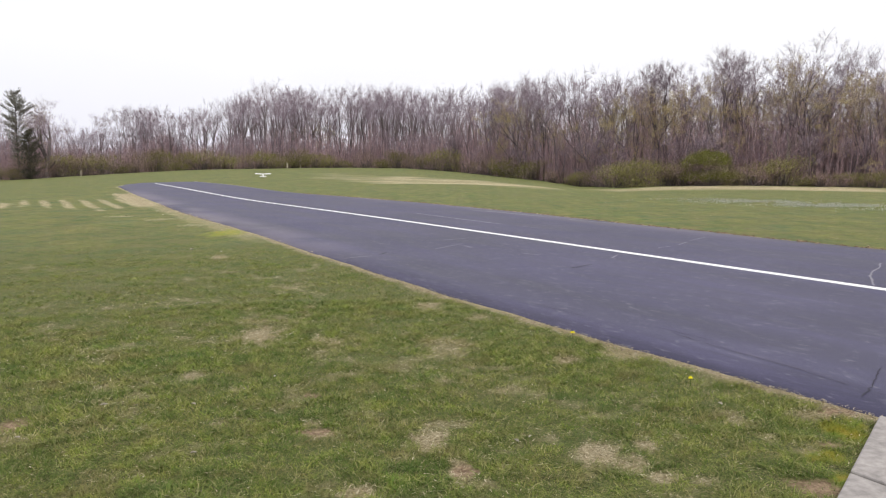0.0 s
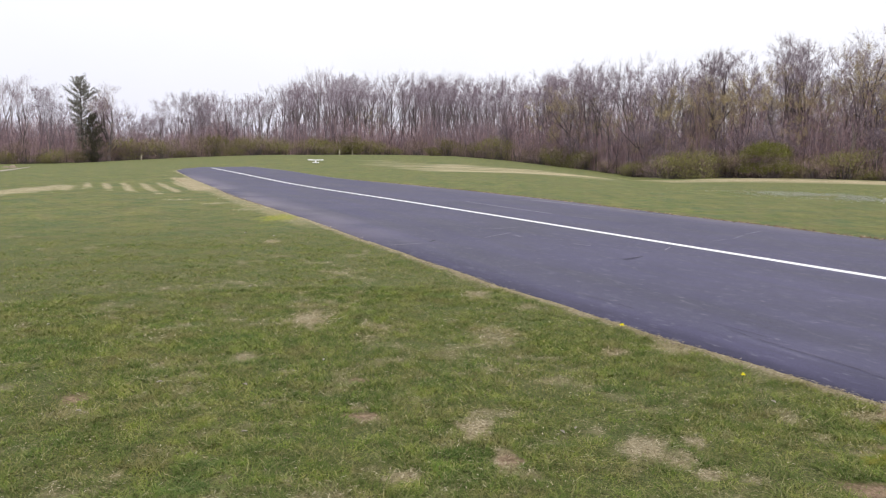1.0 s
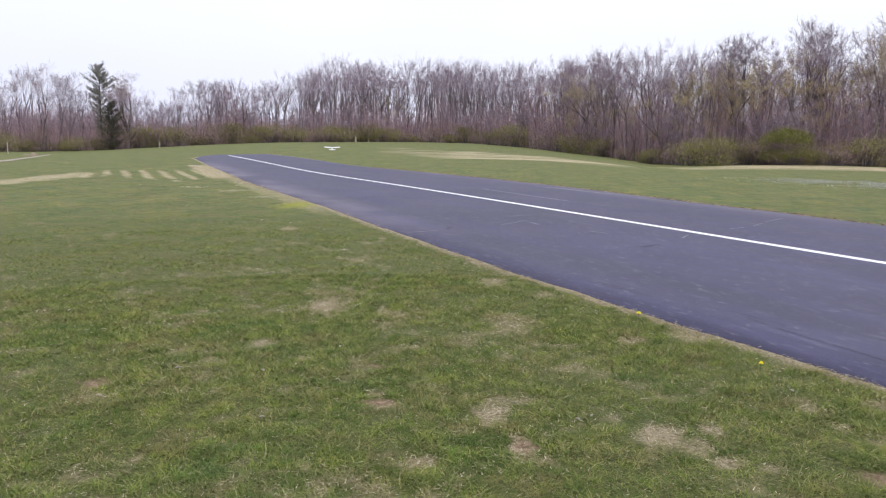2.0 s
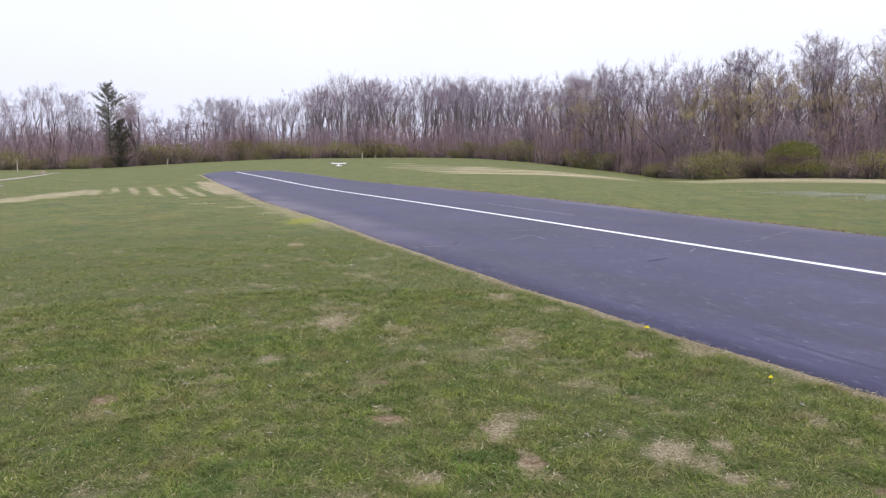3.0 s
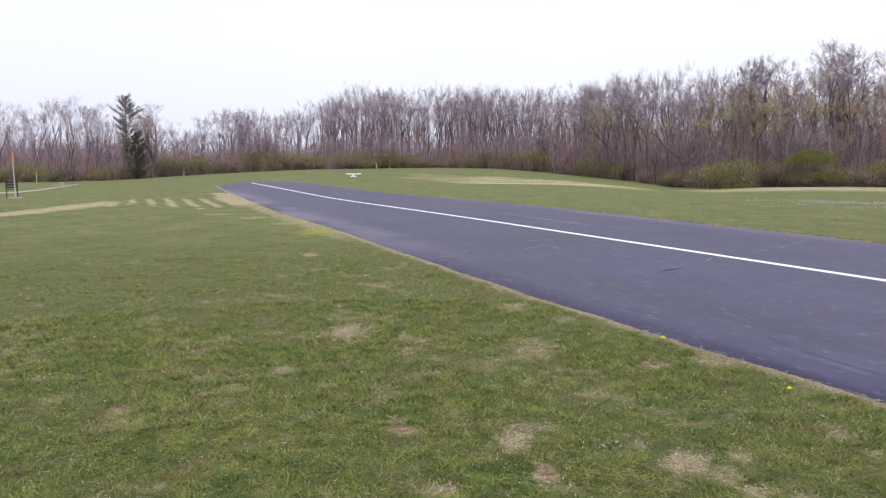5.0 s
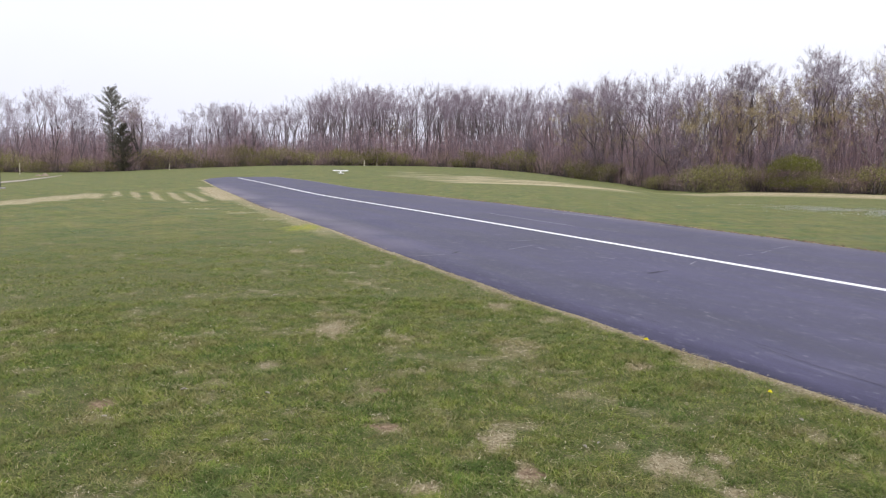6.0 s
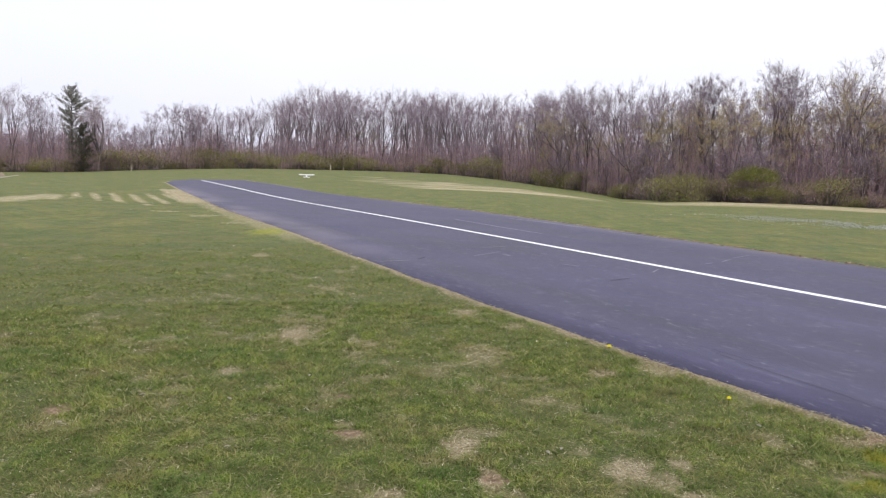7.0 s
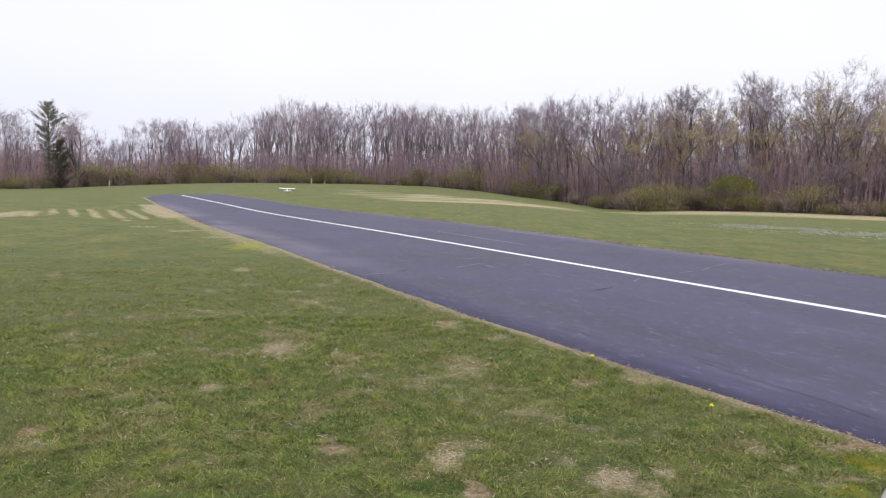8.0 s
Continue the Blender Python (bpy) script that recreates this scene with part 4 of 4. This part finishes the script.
def sector(rng, n, r0, r1, b0=-42.0, b1=36.0):
    r, b = np.sqrt(rng.uniform(r0 * r0, r1 * r1, n)), np.radians(rng.uniform(b0, b1, n))
    return r * np.sin(b), r * np.cos(b)


def turf():
    rng = np.random.default_rng(47)
    V, T, D, M, n = [], [], [], [], 0
    for count, r0, r1, tall, width, bent in ((50000, 0.0, 9.0, 0.034, 0.010, False), (130000, 3.0, 4.9, 0.031, 0.0046, True), (330000, 4.9, 9.0, 0.033, 0.0064, False), (330000, 9.0, 17.0, 0.026, 0.0080, False), (190000, 12.0, 26.0, 0.018, 0.010, False)):
        x, y = sector(rng, count // 7, r0, r1) if r0 else sector(rng, count // 7, r0, r1, -180, 180)
        if not r0:
            thin = open_turf(x, y) > 0.5
            x, y = x[thin], y[thin]
        x, y = np.repeat(x, 7), np.repeat(y, 7)
        count = len(x)
        gather = 0.016 if r1 < 7 else 0.028
        x, y = x + rng.normal(0, gather, count), y + rng.normal(0, gather, count)
        s, d = along(x, y)
        near, far = near_side(s) + edge_wave(s, 5), far_side(s) + edge_wave(s, 6)
        slab = (d > 1.6) & (s > 0.4) & (s < 2.665 - 0.42 * (4.79 - d)) & (d < 4.8)
        keep = ((d < near - 0.01) | (d > far + 0.01) | (s > RUN_END)) & ~slab
        keep &= rng.uniform(size=count) > 0.6 * dryness(x, y) ** 1.5
        keep &= rng.uniform(size=count) > 0.93 * bareness(x, y)
        keep &= rng.uniform(size=count) > step(9.0, 25.0, np.hypot(x, y))
        keep &= (r1 < 10) | (r1 > 20) | (rng.uniform(size=count) > 0.85 * step(10.5, 17.0, np.hypot(x, y)))
        v, t, dr, mo = blades(rng, x[keep], y[keep], tall, width, 2.0, bent)
        V.append(v), T.append(t + n), D.append(dr), M.append(mo)
        n += len(v)
    me = tri_mesh("grass", np.concatenate(V), np.concatenate(T), [M_BLADE], dry=np.concatenate(D), moss=np.concatenate(M))
    tagged(new("grass", me), "short mown green lawn grass with straw-coloured blades", "grass", kind="stuff")


turf()


def straw():
    """Loose clippings that lie flat on the turf, thickest where it is worn."""
    rng = np.random.default_rng(49)
    A, B, W = [], [], []
    for count, r0, r1, long, wide in ((60000, 3.0, 6.0, 0.035, 0.0045), (80000, 6.0, 11.0, 0.045, 0.008), (90000, 11.0, 24.0, 0.07, 0.016), (130000, 24.0, 48.0, 0.16, 0.035)):
        x, y = sector(rng, count, r0, r1)
        s, d = along(x, y)
        keep = (d < near_side(s) - 0.02) | (d > far_side(s) + 0.02)
        keep &= rng.uniform(size=count) < (0.03 if r1 < 20 else 0.002) + 0.9 * dryness(x, y) ** (1.4 if r1 < 20 else 3.0)
        keep &= rng.uniform(size=count) > 0.9 * bareness(x, y)
        x, y = x[keep], y[keep]
        n = len(x)
        a = rng.uniform(0, 2 * math.pi, n)
        P = np.c_[x, y, rise(x, y) + rng.uniform(0.006, 0.024, n)]
        L = long * rng.uniform(0.5, 1.4, n)
        A.append(P), B.append(P + np.c_[np.cos(a) * L, np.sin(a) * L, rng.normal(0.05, 0.10, n) * L])
        W.append(wide * rng.uniform(0.6, 1.4, n))
    A, B, W = np.concatenate(A), np.concatenate(B), np.concatenate(W)
    D = B - A
    side = np.c_[-D[:, 1], D[:, 0], 0.3 * D[:, 2]]
    side *= (W / 2 / (np.linalg.norm(side, axis=1) + 1e-9))[:, None]
    V = np.stack([A - side, A + side, B], 1).reshape(-1, 3)
    me = tri_mesh("straw", V, np.arange(len(V)).reshape(-1, 3), [M_STRAW])
    tagged(new("straw", me), "scattered pale dry grass clippings on the lawn", "straw", kind="stuff")


straw()


def loose(name, seed, s0, s1, n, edge, wave, shift, spread, small, large, mat, label):
    """Small angular lumps strewn along one side of the asphalt."""
    rng = np.random.default_rng(seed)
    s = rng.uniform(s0, s1, n)
    d = edge(s) + edge_wave(s, wave) + rng.normal(shift, spread, n)
    x, y = place(s, d)
    k = rng.uniform(small, large, n)
    P = np.c_[x, y, rise(x, y) + 0.5 * k]
    base = np.array([(1, 0, 0), (-1, 0, 0), (0, 1, 0), (0, -1, 0), (0, 0, 0.7), (0, 0, -0.7)])
    V = P[:, None] + base[None] * k[:, None, None] * rng.uniform(0.6, 1.3, (n, 6, 1))
    f = np.array([(0, 2, 4), (2, 1, 4), (1, 3, 4), (3, 0, 4), (2, 0, 5), (1, 2, 5), (3, 1, 5), (0, 3, 5)])
    T = (f[None] + np.arange(n)[:, None, None] * 6).reshape(-1, 3)
    tagged(new(name, tri_mesh(name, V, T, [mat])), label, "gravel", kind="stuff")


loose("edge_gravel", 57, -6, 34, 3600, near_side, 5, -0.06, 0.065, 0.004, 0.012, M_GRAVEL, "loose tan gravel along the asphalt edge")
loose("edge_clods", 58, -4, 44, 2200, far_side, 6, 0.10, 0.09, 0.012, 0.040, M_CLOD, "brown earth clods along the far asphalt edge")


def dandelion(x, y, size=0.021):
    root = tagged(new("dandelion"), "open yellow dandelion flower in the grass", "flower", "dandelions")
    root.location = (x, y, float(rise(x, y)))
    bm = bmesh.new()
    for ring, (n, up, rad) in enumerate(((16, 0.004, 1.0), (12, 0.011, 0.8), (8, 0.017, 0.5))):
        for i in range(n):
            a = 2 * math.pi * (i + 0.5 * ring) / n
            c, s2 = math.cos(a), math.sin(a)
            w = size * 0.16
            vs = [bm.verts.new(p) for p in ((0, 0, 0.06 + up * 0.4), (c * size * rad * 0.7 - s2 * w, s2 * size * rad * 0.7 + c * w, 0.062 + up), (c * size * rad, s2 * size * rad, 0.06 + up), (c * size * rad * 0.7 + s2 * w, s2 * size * rad * 0.7 - c * w, 0.062 + up))]
            bm.faces.new(vs)
    part("petals", bm, M_YELLOW, root)
    part("stem", rod(bmesh.new(), (0, 0, -0.01), (0, 0, 0.062), 0.003, 0.002, 6), M_STEM, root)


for fx, fy, fk in ((1.245, 6.92, 0.028), (1.865, 5.40, 0.019)):
    dandelion(fx, fy, fk)


def litter():
    """Curled dry leaves that lie in the turf."""
    rng = np.random.default_rng(67)
    for x, y, k in ((-1.71, 4.88, 0.024), (0.43, 4.21, 0.022), (0.52, 4.28, 0.018), (-2.31, 4.86, 0.028), (-4.09, 6.42, 0.022), (-1.42, 4.02, 0.02), (-1.30, 5.55, 0.022), (-2.9, 8.6, 0.03), (-5.3, 9.4, 0.028),
                    (-4.9, 14.3, 0.045), (-4.2, 13.9, 0.05), (-3.9, 11.2, 0.03), (-2.55, 4.25, 0.02), (1.9, 4.9, 0.025), (-6.4, 11.8, 0.035)):
        bm = bmesh.new()
        grid = []
        a = rng.uniform(0, 6.28)
        for i in range(5):
            row = []
            for j in range(3):
                u, v = (i - 2) / 2, (j - 1) * (1 - 0.75 * ((i - 2) / 2) ** 2)
                row.append(bm.verts.new((k * u, 0.5 * k * v, k * (0.35 * v * v + 0.15 * rng.uniform()) + 0.03)))
            grid.append(row)
        for i in range(4):
            for j in range(2):
                bm.faces.new((grid[i][j], grid[i + 1][j], grid[i + 1][j + 1], grid[i][j + 1]))
        bmesh.ops.solidify(bm, geom=bm.faces[:], thickness=0.0015)
        me = bpy.data.meshes.new("dry_leaf")
        bm.to_mesh(me)
        bm.free()
        me.materials.append(M_LITTER)
        ob = tagged(new("dry_leaf", me), "small curled pale dry leaf in the grass", "leaf", "fallen leaves")
        ob.matrix_basis = pose(x, y, float(rise(x, y)), 0, 0, math.degrees(a))


litter()


def white_flowers():
    """A drift of small white flowers beyond the runway."""
    rng = np.random.default_rng(77)
    n = 3800
    f = rng.uniform(0, 1, n) ** 0.9
    x, y = 13.4 + 5.2 * f + rng.normal(0, 1.3, n), 37.4 - 7.4 * f + rng.normal(0, 2.0, n)
    keep = fbm(x * 0.6, y * 0.6, 95, 3) > 0.42
    x, y = x[keep], y[keep]
    P = np.c_[x, y, rise(x, y) + rng.uniform(0.03, 0.09, len(x))]
    m, k = 6, rng.uniform(0.010, 0.022, len(x))
    a = 2 * math.pi * np.arange(m) / m
    ring = np.c_[np.cos(a), np.sin(a), 0.35 * np.ones(m)]
    V = np.concatenate([P[:, None], P[:, None] + ring[None] * k[:, None, None], P[:, None] + np.array([[[0, 0, -0.025]]])], 1)
    q = m + 2
    f = [(0, 1 + i, 1 + (i + 1) % m) for i in range(m)] + [(m + 1, 1 + (i + 1) % m, 1 + i) for i in range(0, m, 3)]
    T = (np.array(f)[None] + (np.arange(len(x)) * q)[:, None, None]).reshape(-1, 3)
    tagged(new("white_flowers", tri_mesh("white_flowers", V.reshape(-1, 3), T, [M_PETAL])), "drift of tiny white wildflowers in the grass", "flowers", kind="stuff")


white_flowers()


# ---- things on and beside the runway ----
def walkway():
    root = tagged(new("walkway"), "weathered grey concrete slabs meeting the runway edge", "walkway", kind="structure")
    for k, (d0, d1) in enumerate(((3.76, 4.79), (2.80, 3.74), (1.84, 2.78))):
        bm = bmesh.new()
        lo, hi = [], []
        for d in (d0, d1):
            s1 = 2.645 - 0.42 * (4.79 - d)
            for s in (s1 - 1.25, s1):
                x, y = place(s, d)
                z = float(rise(x, y))
                lo.append((x, y, z - 0.06)), hi.append((x, y, z + 0.035 - 0.004 * k))
        v = [bm.verts.new(p) for p in (lo[0], lo[1], lo[3], lo[2], hi[0], hi[1], hi[3], hi[2])]
        for f in ((0, 1, 2, 3), (7, 6, 5, 4), (0, 4, 5, 1), (1, 5, 6, 2), (2, 6, 7, 3), (3, 7, 4, 0)):
            bm.faces.new([v[i] for i in f])
        bmesh.ops.recalc_face_normals(bm, faces=bm.faces[:])
        bmesh.ops.bevel(bm, geom=bm.edges[:], offset=0.012, segments=2, affect="EDGES", profile=0.5)
        part("slab", bm, M_CONCRETE, root)


walkway()


def stroke(name, points, width, mat, label, lift=0.028):
    """A thin, crooked mark that lies on the asphalt, through a few places along and across the runway."""
    rng = random.Random(len(label) + int(points[0][0] * 100))
    fine = []
    for (s0, d0), (s1, d1) in zip(points, points[1:]):
        n = max(2, int(math.hypot(s1 - s0, d1 - d0) / 0.06))
        for i in range(n):
            fine.append((s0 + (s1 - s0) * i / n + rng.gauss(0, 0.006), d0 + (d1 - d0) * i / n + rng.gauss(0, 0.006)))
    fine.append(points[-1])
    bm = bmesh.new()
    rows = []
    for i, (s, d) in enumerate(fine):
        a, b = fine[max(0, i - 1)], fine[min(len(fine) - 1, i + 1)]
        L = math.hypot(b[0] - a[0], b[1] - a[1]) + 1e-6
        w = width * rng.uniform(0.35, 1.0) / 2
        row = []
        for sg in (-1, 1):
            x, y = place(s - sg * w * (b[1] - a[1]) / L, d + sg * w * (b[0] - a[0]) / L)
            row.append(bm.verts.new((x, y, float(rise(x, y)) + lift)))
        rows.append(row)
    for p, q in zip(rows, rows[1:]):
        bm.faces.new((p[0], p[1], q[1], q[0]))
    bmesh.ops.recalc_face_normals(bm, faces=bm.faces[:])
    me = bpy.data.meshes.new(name)
    bm.to_mesh(me)
    bm.free()
    me.materials.append(mat)
    return tagged(new(name, me), label, "pavement mark", kind="structure")


for pts in ([(5.77, 10.12), (6.1, 10.66), (6.34, 11.01), (6.59, 11.54), (6.8, 12.08), (7.08, 12.59)], [(10.63, 11.02), (10.75, 11.5)], [(10.85, 11.85), (11.2, 12.5)], [(11.36, 12.75), (11.79, 13.76)],
            [(12.12, 4.85), (12.2, 5.46)], [(12.66, 7.05), (13.23, 7.97)], [(9.85, 9.09), (10.18, 9.54)]):
    stroke("pale_crack", pts, 0.042, M_SCUFF, "pale filled crack across the dark asphalt")
for pts in ([(23.05, 12.03), (19.92, 11.85), (17.33, 11.81)], [(23.9, 14.75), (19.66, 14.85)]):
    stroke("pale_streak", pts, 0.13, M_SCUFF, "faint pale scuffed streak along the asphalt")
for pts in ([(22.93, 14.95), (20.9, 14.9), (19.4, 14.88)], [(17.93, 14.7), (16.92, 14.72), (15.81, 14.78)]):
    stroke("pale_streak", pts, 0.12, M_SCUFF, "faint pale scuffed streak along the asphalt")
for pts in ([(12.9, 7.85), (12.45, 7.78)], [(11.2, 8.12), (10.83, 8.22)], [(14.09, 8.03), (14.21, 8.68)], [(16.6, 11.84), (15.6, 11.9)]):
    stroke("pale_streak", pts, 0.10, M_DUST, "faint dusty streak worn into the asphalt")
for pts in ([(9.18, 7.62), (9.34, 8.17)], [(12.29, 5.65), (12.55, 5.91)]):
    stroke("skid_mark", pts, 0.04, M_SKID, "short black skid mark on the asphalt")
stroke("dark_crack", [(3.3, 5.95), (3.05, 5.39), (2.94, 5.09)], 0.012, M_SEAM, "thin dark crack running in from the runway edge")
for pts in ([(4.95, 5.43), (4.24, 5.37), (3.68, 5.36), (3.15, 5.27)], [(5.27, 5.52), (4.64, 5.55)], [(6.9, 5.2), (6.1, 5.25)]):
    stroke("seal_ridge", pts, 0.010, M_SEAM, "dark ridge left by sealer near the asphalt edge")


def marker_pole():
    root = tagged(new("marker_pole"), "thin pale pole with an orange windsock hanging limp", "pole")
    b, r = radians(-36.8), 44.0
    x, y = r * math.sin(b), r * math.cos(b)
    root.location = (x, y, float(rise(x, y)))
    part("post", rod(bmesh.new(), (0, 0, -0.2), (-0.06, 0, 2.35), 0.03, 0.022, 10), M_GALV, root)
    bm = bmesh.new()
    rings = []
    for i in range(9):
        f = i / 8
        rr = 0.048 * (1 - 0.35 * f) * (1 + 0.18 * math.sin(7 * f))
        rings.append([bm.verts.new((-0.02 + rr * math.cos(a) + 0.02 * math.sin(5 * f), rr * 0.7 * math.sin(a), 2.35 - 0.58 * f)) for a in (2 * math.pi * k / 10 for k in range(10))])
    for p, q in zip(rings, rings[1:]):
        for k in range(10):
            bm.faces.new((p[k], p[(k + 1) % 10], q[(k + 1) % 10], q[k]))
    part("windsock", bm, M_ORANGE, root, "limp orange fabric windsock")
    bm = bmesh.new()
    box(bm, (0.5, 0.5, 0.08), (0, 0, 0.03), bevel=0.02)
    part("footing", bm, M_CONCRETE, root, "pale concrete footing")


marker_pole()


def bench():
    root = tagged(new("bench"), "dark metal bench standing in the grass by the pole", "bench")
    b, r = radians(-37.0), 45.0
    x, y = r * math.sin(b), r * math.cos(b)
    root.matrix_basis = pose(x, y, float(rise(x, y)), 0, 0, 37)
    for lx in (-0.25, 0.25):
        for ly, top in ((-0.2, 0.45), (0.2, 0.86)):
            part("leg", box(bmesh.new(), (0.05, 0.05, top + 0.05), (lx, ly, top / 2 - 0.025), bevel=0.006), M_BLACK, root)
    for k in range(4):
        part("slat", box(bmesh.new(), (0.58, 0.09, 0.03), (0, -0.17 + 0.11 * k, 0.46), bevel=0.006), M_BLACK, root)
    for k in range(3):
        part("slat", box(bmesh.new(), (0.58, 0.03, 0.10), (0, 0.225, 0.56 + 0.13 * k), bevel=0.006), M_BLACK, root)


bench()


def stake(bearing, r, tall, wide=0.09):
    root = tagged(new("marker_stake"), "weathered white wooden marker stake in the far grass", "stake", "marker stakes")
    b = radians(bearing)
    x, y = r * math.sin(b), r * math.cos(b)
    root.location = (x, y, float(rise(x, y)))
    bm = bmesh.new()
    box(bm, (wide, wide * 0.6, tall + 0.2), (0, 0, tall / 2 - 0.1), bevel=0.01)
    for v in bm.verts:
        if v.co.z > tall - 0.05:
            v.co.x *= 0.55
    part("shaft", bm, M_STAKE, root)


for sb, sr, st, sw in ((at_column(513), 146.0, 1.1, 0.26), (at_column(536), 148.0, 0.7, 0.14), (at_column(150), 122.0, 0.85, 0.15), (-35.5, 112.0, 1.5, 0.12)):
    stake(sb, sr, st, sw)


def gravel_drive():
    n = 60
    deg = np.linspace(-46, -33.0, n)
    b, f = np.radians(deg), np.linspace(0, 1, n)
    middle, half = np.interp(deg, (-46, -36.7, -35.25, -33.87, -33.0), (48, 56, 64, 80, 95)), np.interp(deg, (-46, -36.7, -35.25, -33.87, -33.0), (2.0, 2.0, 2.4, 2.6, 0.3))
    V = []
    for k in range(5):
        r = middle + (k - 2) / 2 * half + 1.2 * (fbm(f * 9, f * 0 + k, 3, 3) - 0.5)
        x, y = r * np.sin(b), r * np.cos(b)
        V.append(np.c_[x, y, rise(x, y) + 0.03 + 0.05 * (1 - abs(k - 2) / 2)])
    V = np.stack(V, 1).reshape(-1, 3)
    i, j = np.meshgrid(np.arange(n - 1), np.arange(4), indexing="ij")
    a = (i * 5 + j).ravel()
    T = np.concatenate([np.c_[a, a + 6, a + 1], np.c_[a, a + 5, a + 6]])
    tagged(new("gravel_drive", tri_mesh("gravel_drive", V, T, [M_SAND])), "pale gravel track curving along the field edge", "track", kind="structure")


gravel_drive()


def mound(bearing, r, wide, tall):
    """A low heap of earth with an uneven top."""
    b = radians(bearing)
    x0, y0 = r * math.sin(b), r * math.cos(b)
    n, m = 7, 18
    V, T = [(x0, y0, float(rise(x0, y0)) + tall)], []
    for i in range(1, n):
        for k in range(m):
            a, f = 2 * math.pi * k / m, i / (n - 1)
            x, y = x0 + math.cos(a) * wide * f * (1 + 0.25 * math.sin(3 * a + r)), y0 + math.sin(a) * wide * f
            up = tall * math.cos(f * math.pi / 2) * float(0.6 + 0.8 * value_noise(np.array(x * 2.1), np.array(y * 2.1), 7)) - 0.06 * f
            V.append((x, y, float(rise(x, y)) + up))
    for k in range(m):
        T.append((0, 1 + k, 1 + (k + 1) % m))
    for i in range(n - 2):
        for k in range(m):
            p, q = 1 + i * m + k, 1 + i * m + (k + 1) % m
            T += [(p, p + m, q + m), (p, q + m, q)]
    tagged(new("dirt_mound", smooth(tri_mesh("dirt_mound", V, T, [M_MOUND]))), "low heap of pale earth at the field edge", "mound", "dirt mounds")


for mb, mr, mw, mt in ((-34.0, 92.0, 0.55, 0.30), (-34.4, 97.0, 0.45, 0.20)):
    mound(mb, mr, mw, mt)


def model_plane():
    """A white high-winged model aeroplane standing in the grass."""
    root = tagged(new("model_aeroplane"), "small white high-wing model aeroplane standing on the grass", "aeroplane")
    b, r = at_column(582 - 112), 82.0
    x, y = r * math.sin(radians(b)), r * math.cos(radians(b))
    root.matrix_basis = pose(x, y, float(rise(x, y)) - 0.06, 12, 0, 14)
    bm = bmesh.new()
    rings = []
    for yy, w, h, z in ((-0.62, 0.02, 0.03, 0.36), (-0.3, 0.05, 0.07, 0.34), (0.0, 0.075, 0.11, 0.33), (0.25, 0.08, 0.12, 0.33), (0.42, 0.075, 0.09, 0.31), (0.52, 0.05, 0.06, 0.31)):
        rings.append([bm.verts.new((w * math.cos(2 * math.pi * k / 12), yy, z + h * math.sin(2 * math.pi * k / 12))) for k in range(12)])
    for p, q in zip(rings, rings[1:]):
        for k in range(12):
            bm.faces.new((p[k], p[(k + 1) % 12], q[(k + 1) % 12], q[k]))
    bm.faces.new(rings[0]), bm.faces.new(rings[-1][::-1])
    bmesh.ops.recalc_face_normals(bm, faces=bm.faces[:])
    part("fuselage", bm, M_WHITE, root)
    for nm, span, chord, yy, z in (("wing", 1.7, 0.36, 0.14, 0.47), ("tailplane", 0.72, 0.24, -0.56, 0.38)):
        bm = bmesh.new()
        prof = [(0.5, 0.0), (0.3, 0.05), (0.0, 0.055), (-0.5, 0.004), (-0.5, -0.004), (0.0, -0.02), (0.35, -0.025)]
        secs = []
        for f, tp in ((-1, 0.7), (-0.93, 0.95), (0, 1), (0.93, 0.95), (1, 0.7)):
            secs.append([bm.verts.new((f * span / 2, yy + c * chord * tp, z + t * chord * 1.6 * tp + 0.04 * abs(f) * (nm == "wing"))) for c, t in prof])
        for p, q in zip(secs, secs[1:]):
            for k in range(len(prof)):
                bm.faces.new((p[k], p[(k + 1) % len(prof)], q[(k + 1) % len(prof)], q[k]))
        bm.faces.new(secs[0]), bm.faces.new(secs[-1][::-1])
        bmesh.ops.recalc_face_normals(bm, faces=bm.faces[:])
        part(nm, bm, M_WHITE, root)
    bm = bmesh.new()
    v = [bm.verts.new(p) for p in ((0, -0.44, 0.38), (0, -0.68, 0.38), (0, -0.70, 0.62), (0, -0.60, 0.64))]
    bm.faces.new(v)
    bmesh.ops.solidify(bm, geom=bm.faces[:], thickness=0.014)
    part("fin", bm, M_WHITE, root)
    for sx in (-1, 1):
        part("gear_leg", rod(bmesh.new(), (sx * 0.04, 0.3, 0.24), (sx * 0.2, 0.32, 0.06), 0.008), M_GALV, root)
        w = part("wheel", rod(bmesh.new(), (sx * 0.2 - 0.012, 0.32, 0.06), (sx * 0.2 + 0.012, 0.32, 0.06), 0.06, n=18), M_BLACK, root)
    part("tail_wheel", rod(bmesh.new(), (-0.008, -0.6, 0.22), (0.008, -0.6, 0.22), 0.03, n=14), M_BLACK, root)
    part("tail_strut", rod(bmesh.new(), (0, -0.56, 0.36), (0, -0.6, 0.22), 0.006), M_GALV, root)
    part("spinner", rod(bmesh.new(), (0, 0.52, 0.31), (0, 0.60, 0.31), 0.035, 0.004, 12), M_GALV, root)
    part("propeller", box(bmesh.new(), (0.30, 0.012, 0.03), (0, 0.55, 0.31), (0, 20, 0), bevel=0.003), M_BLACK, root)


model_plane()
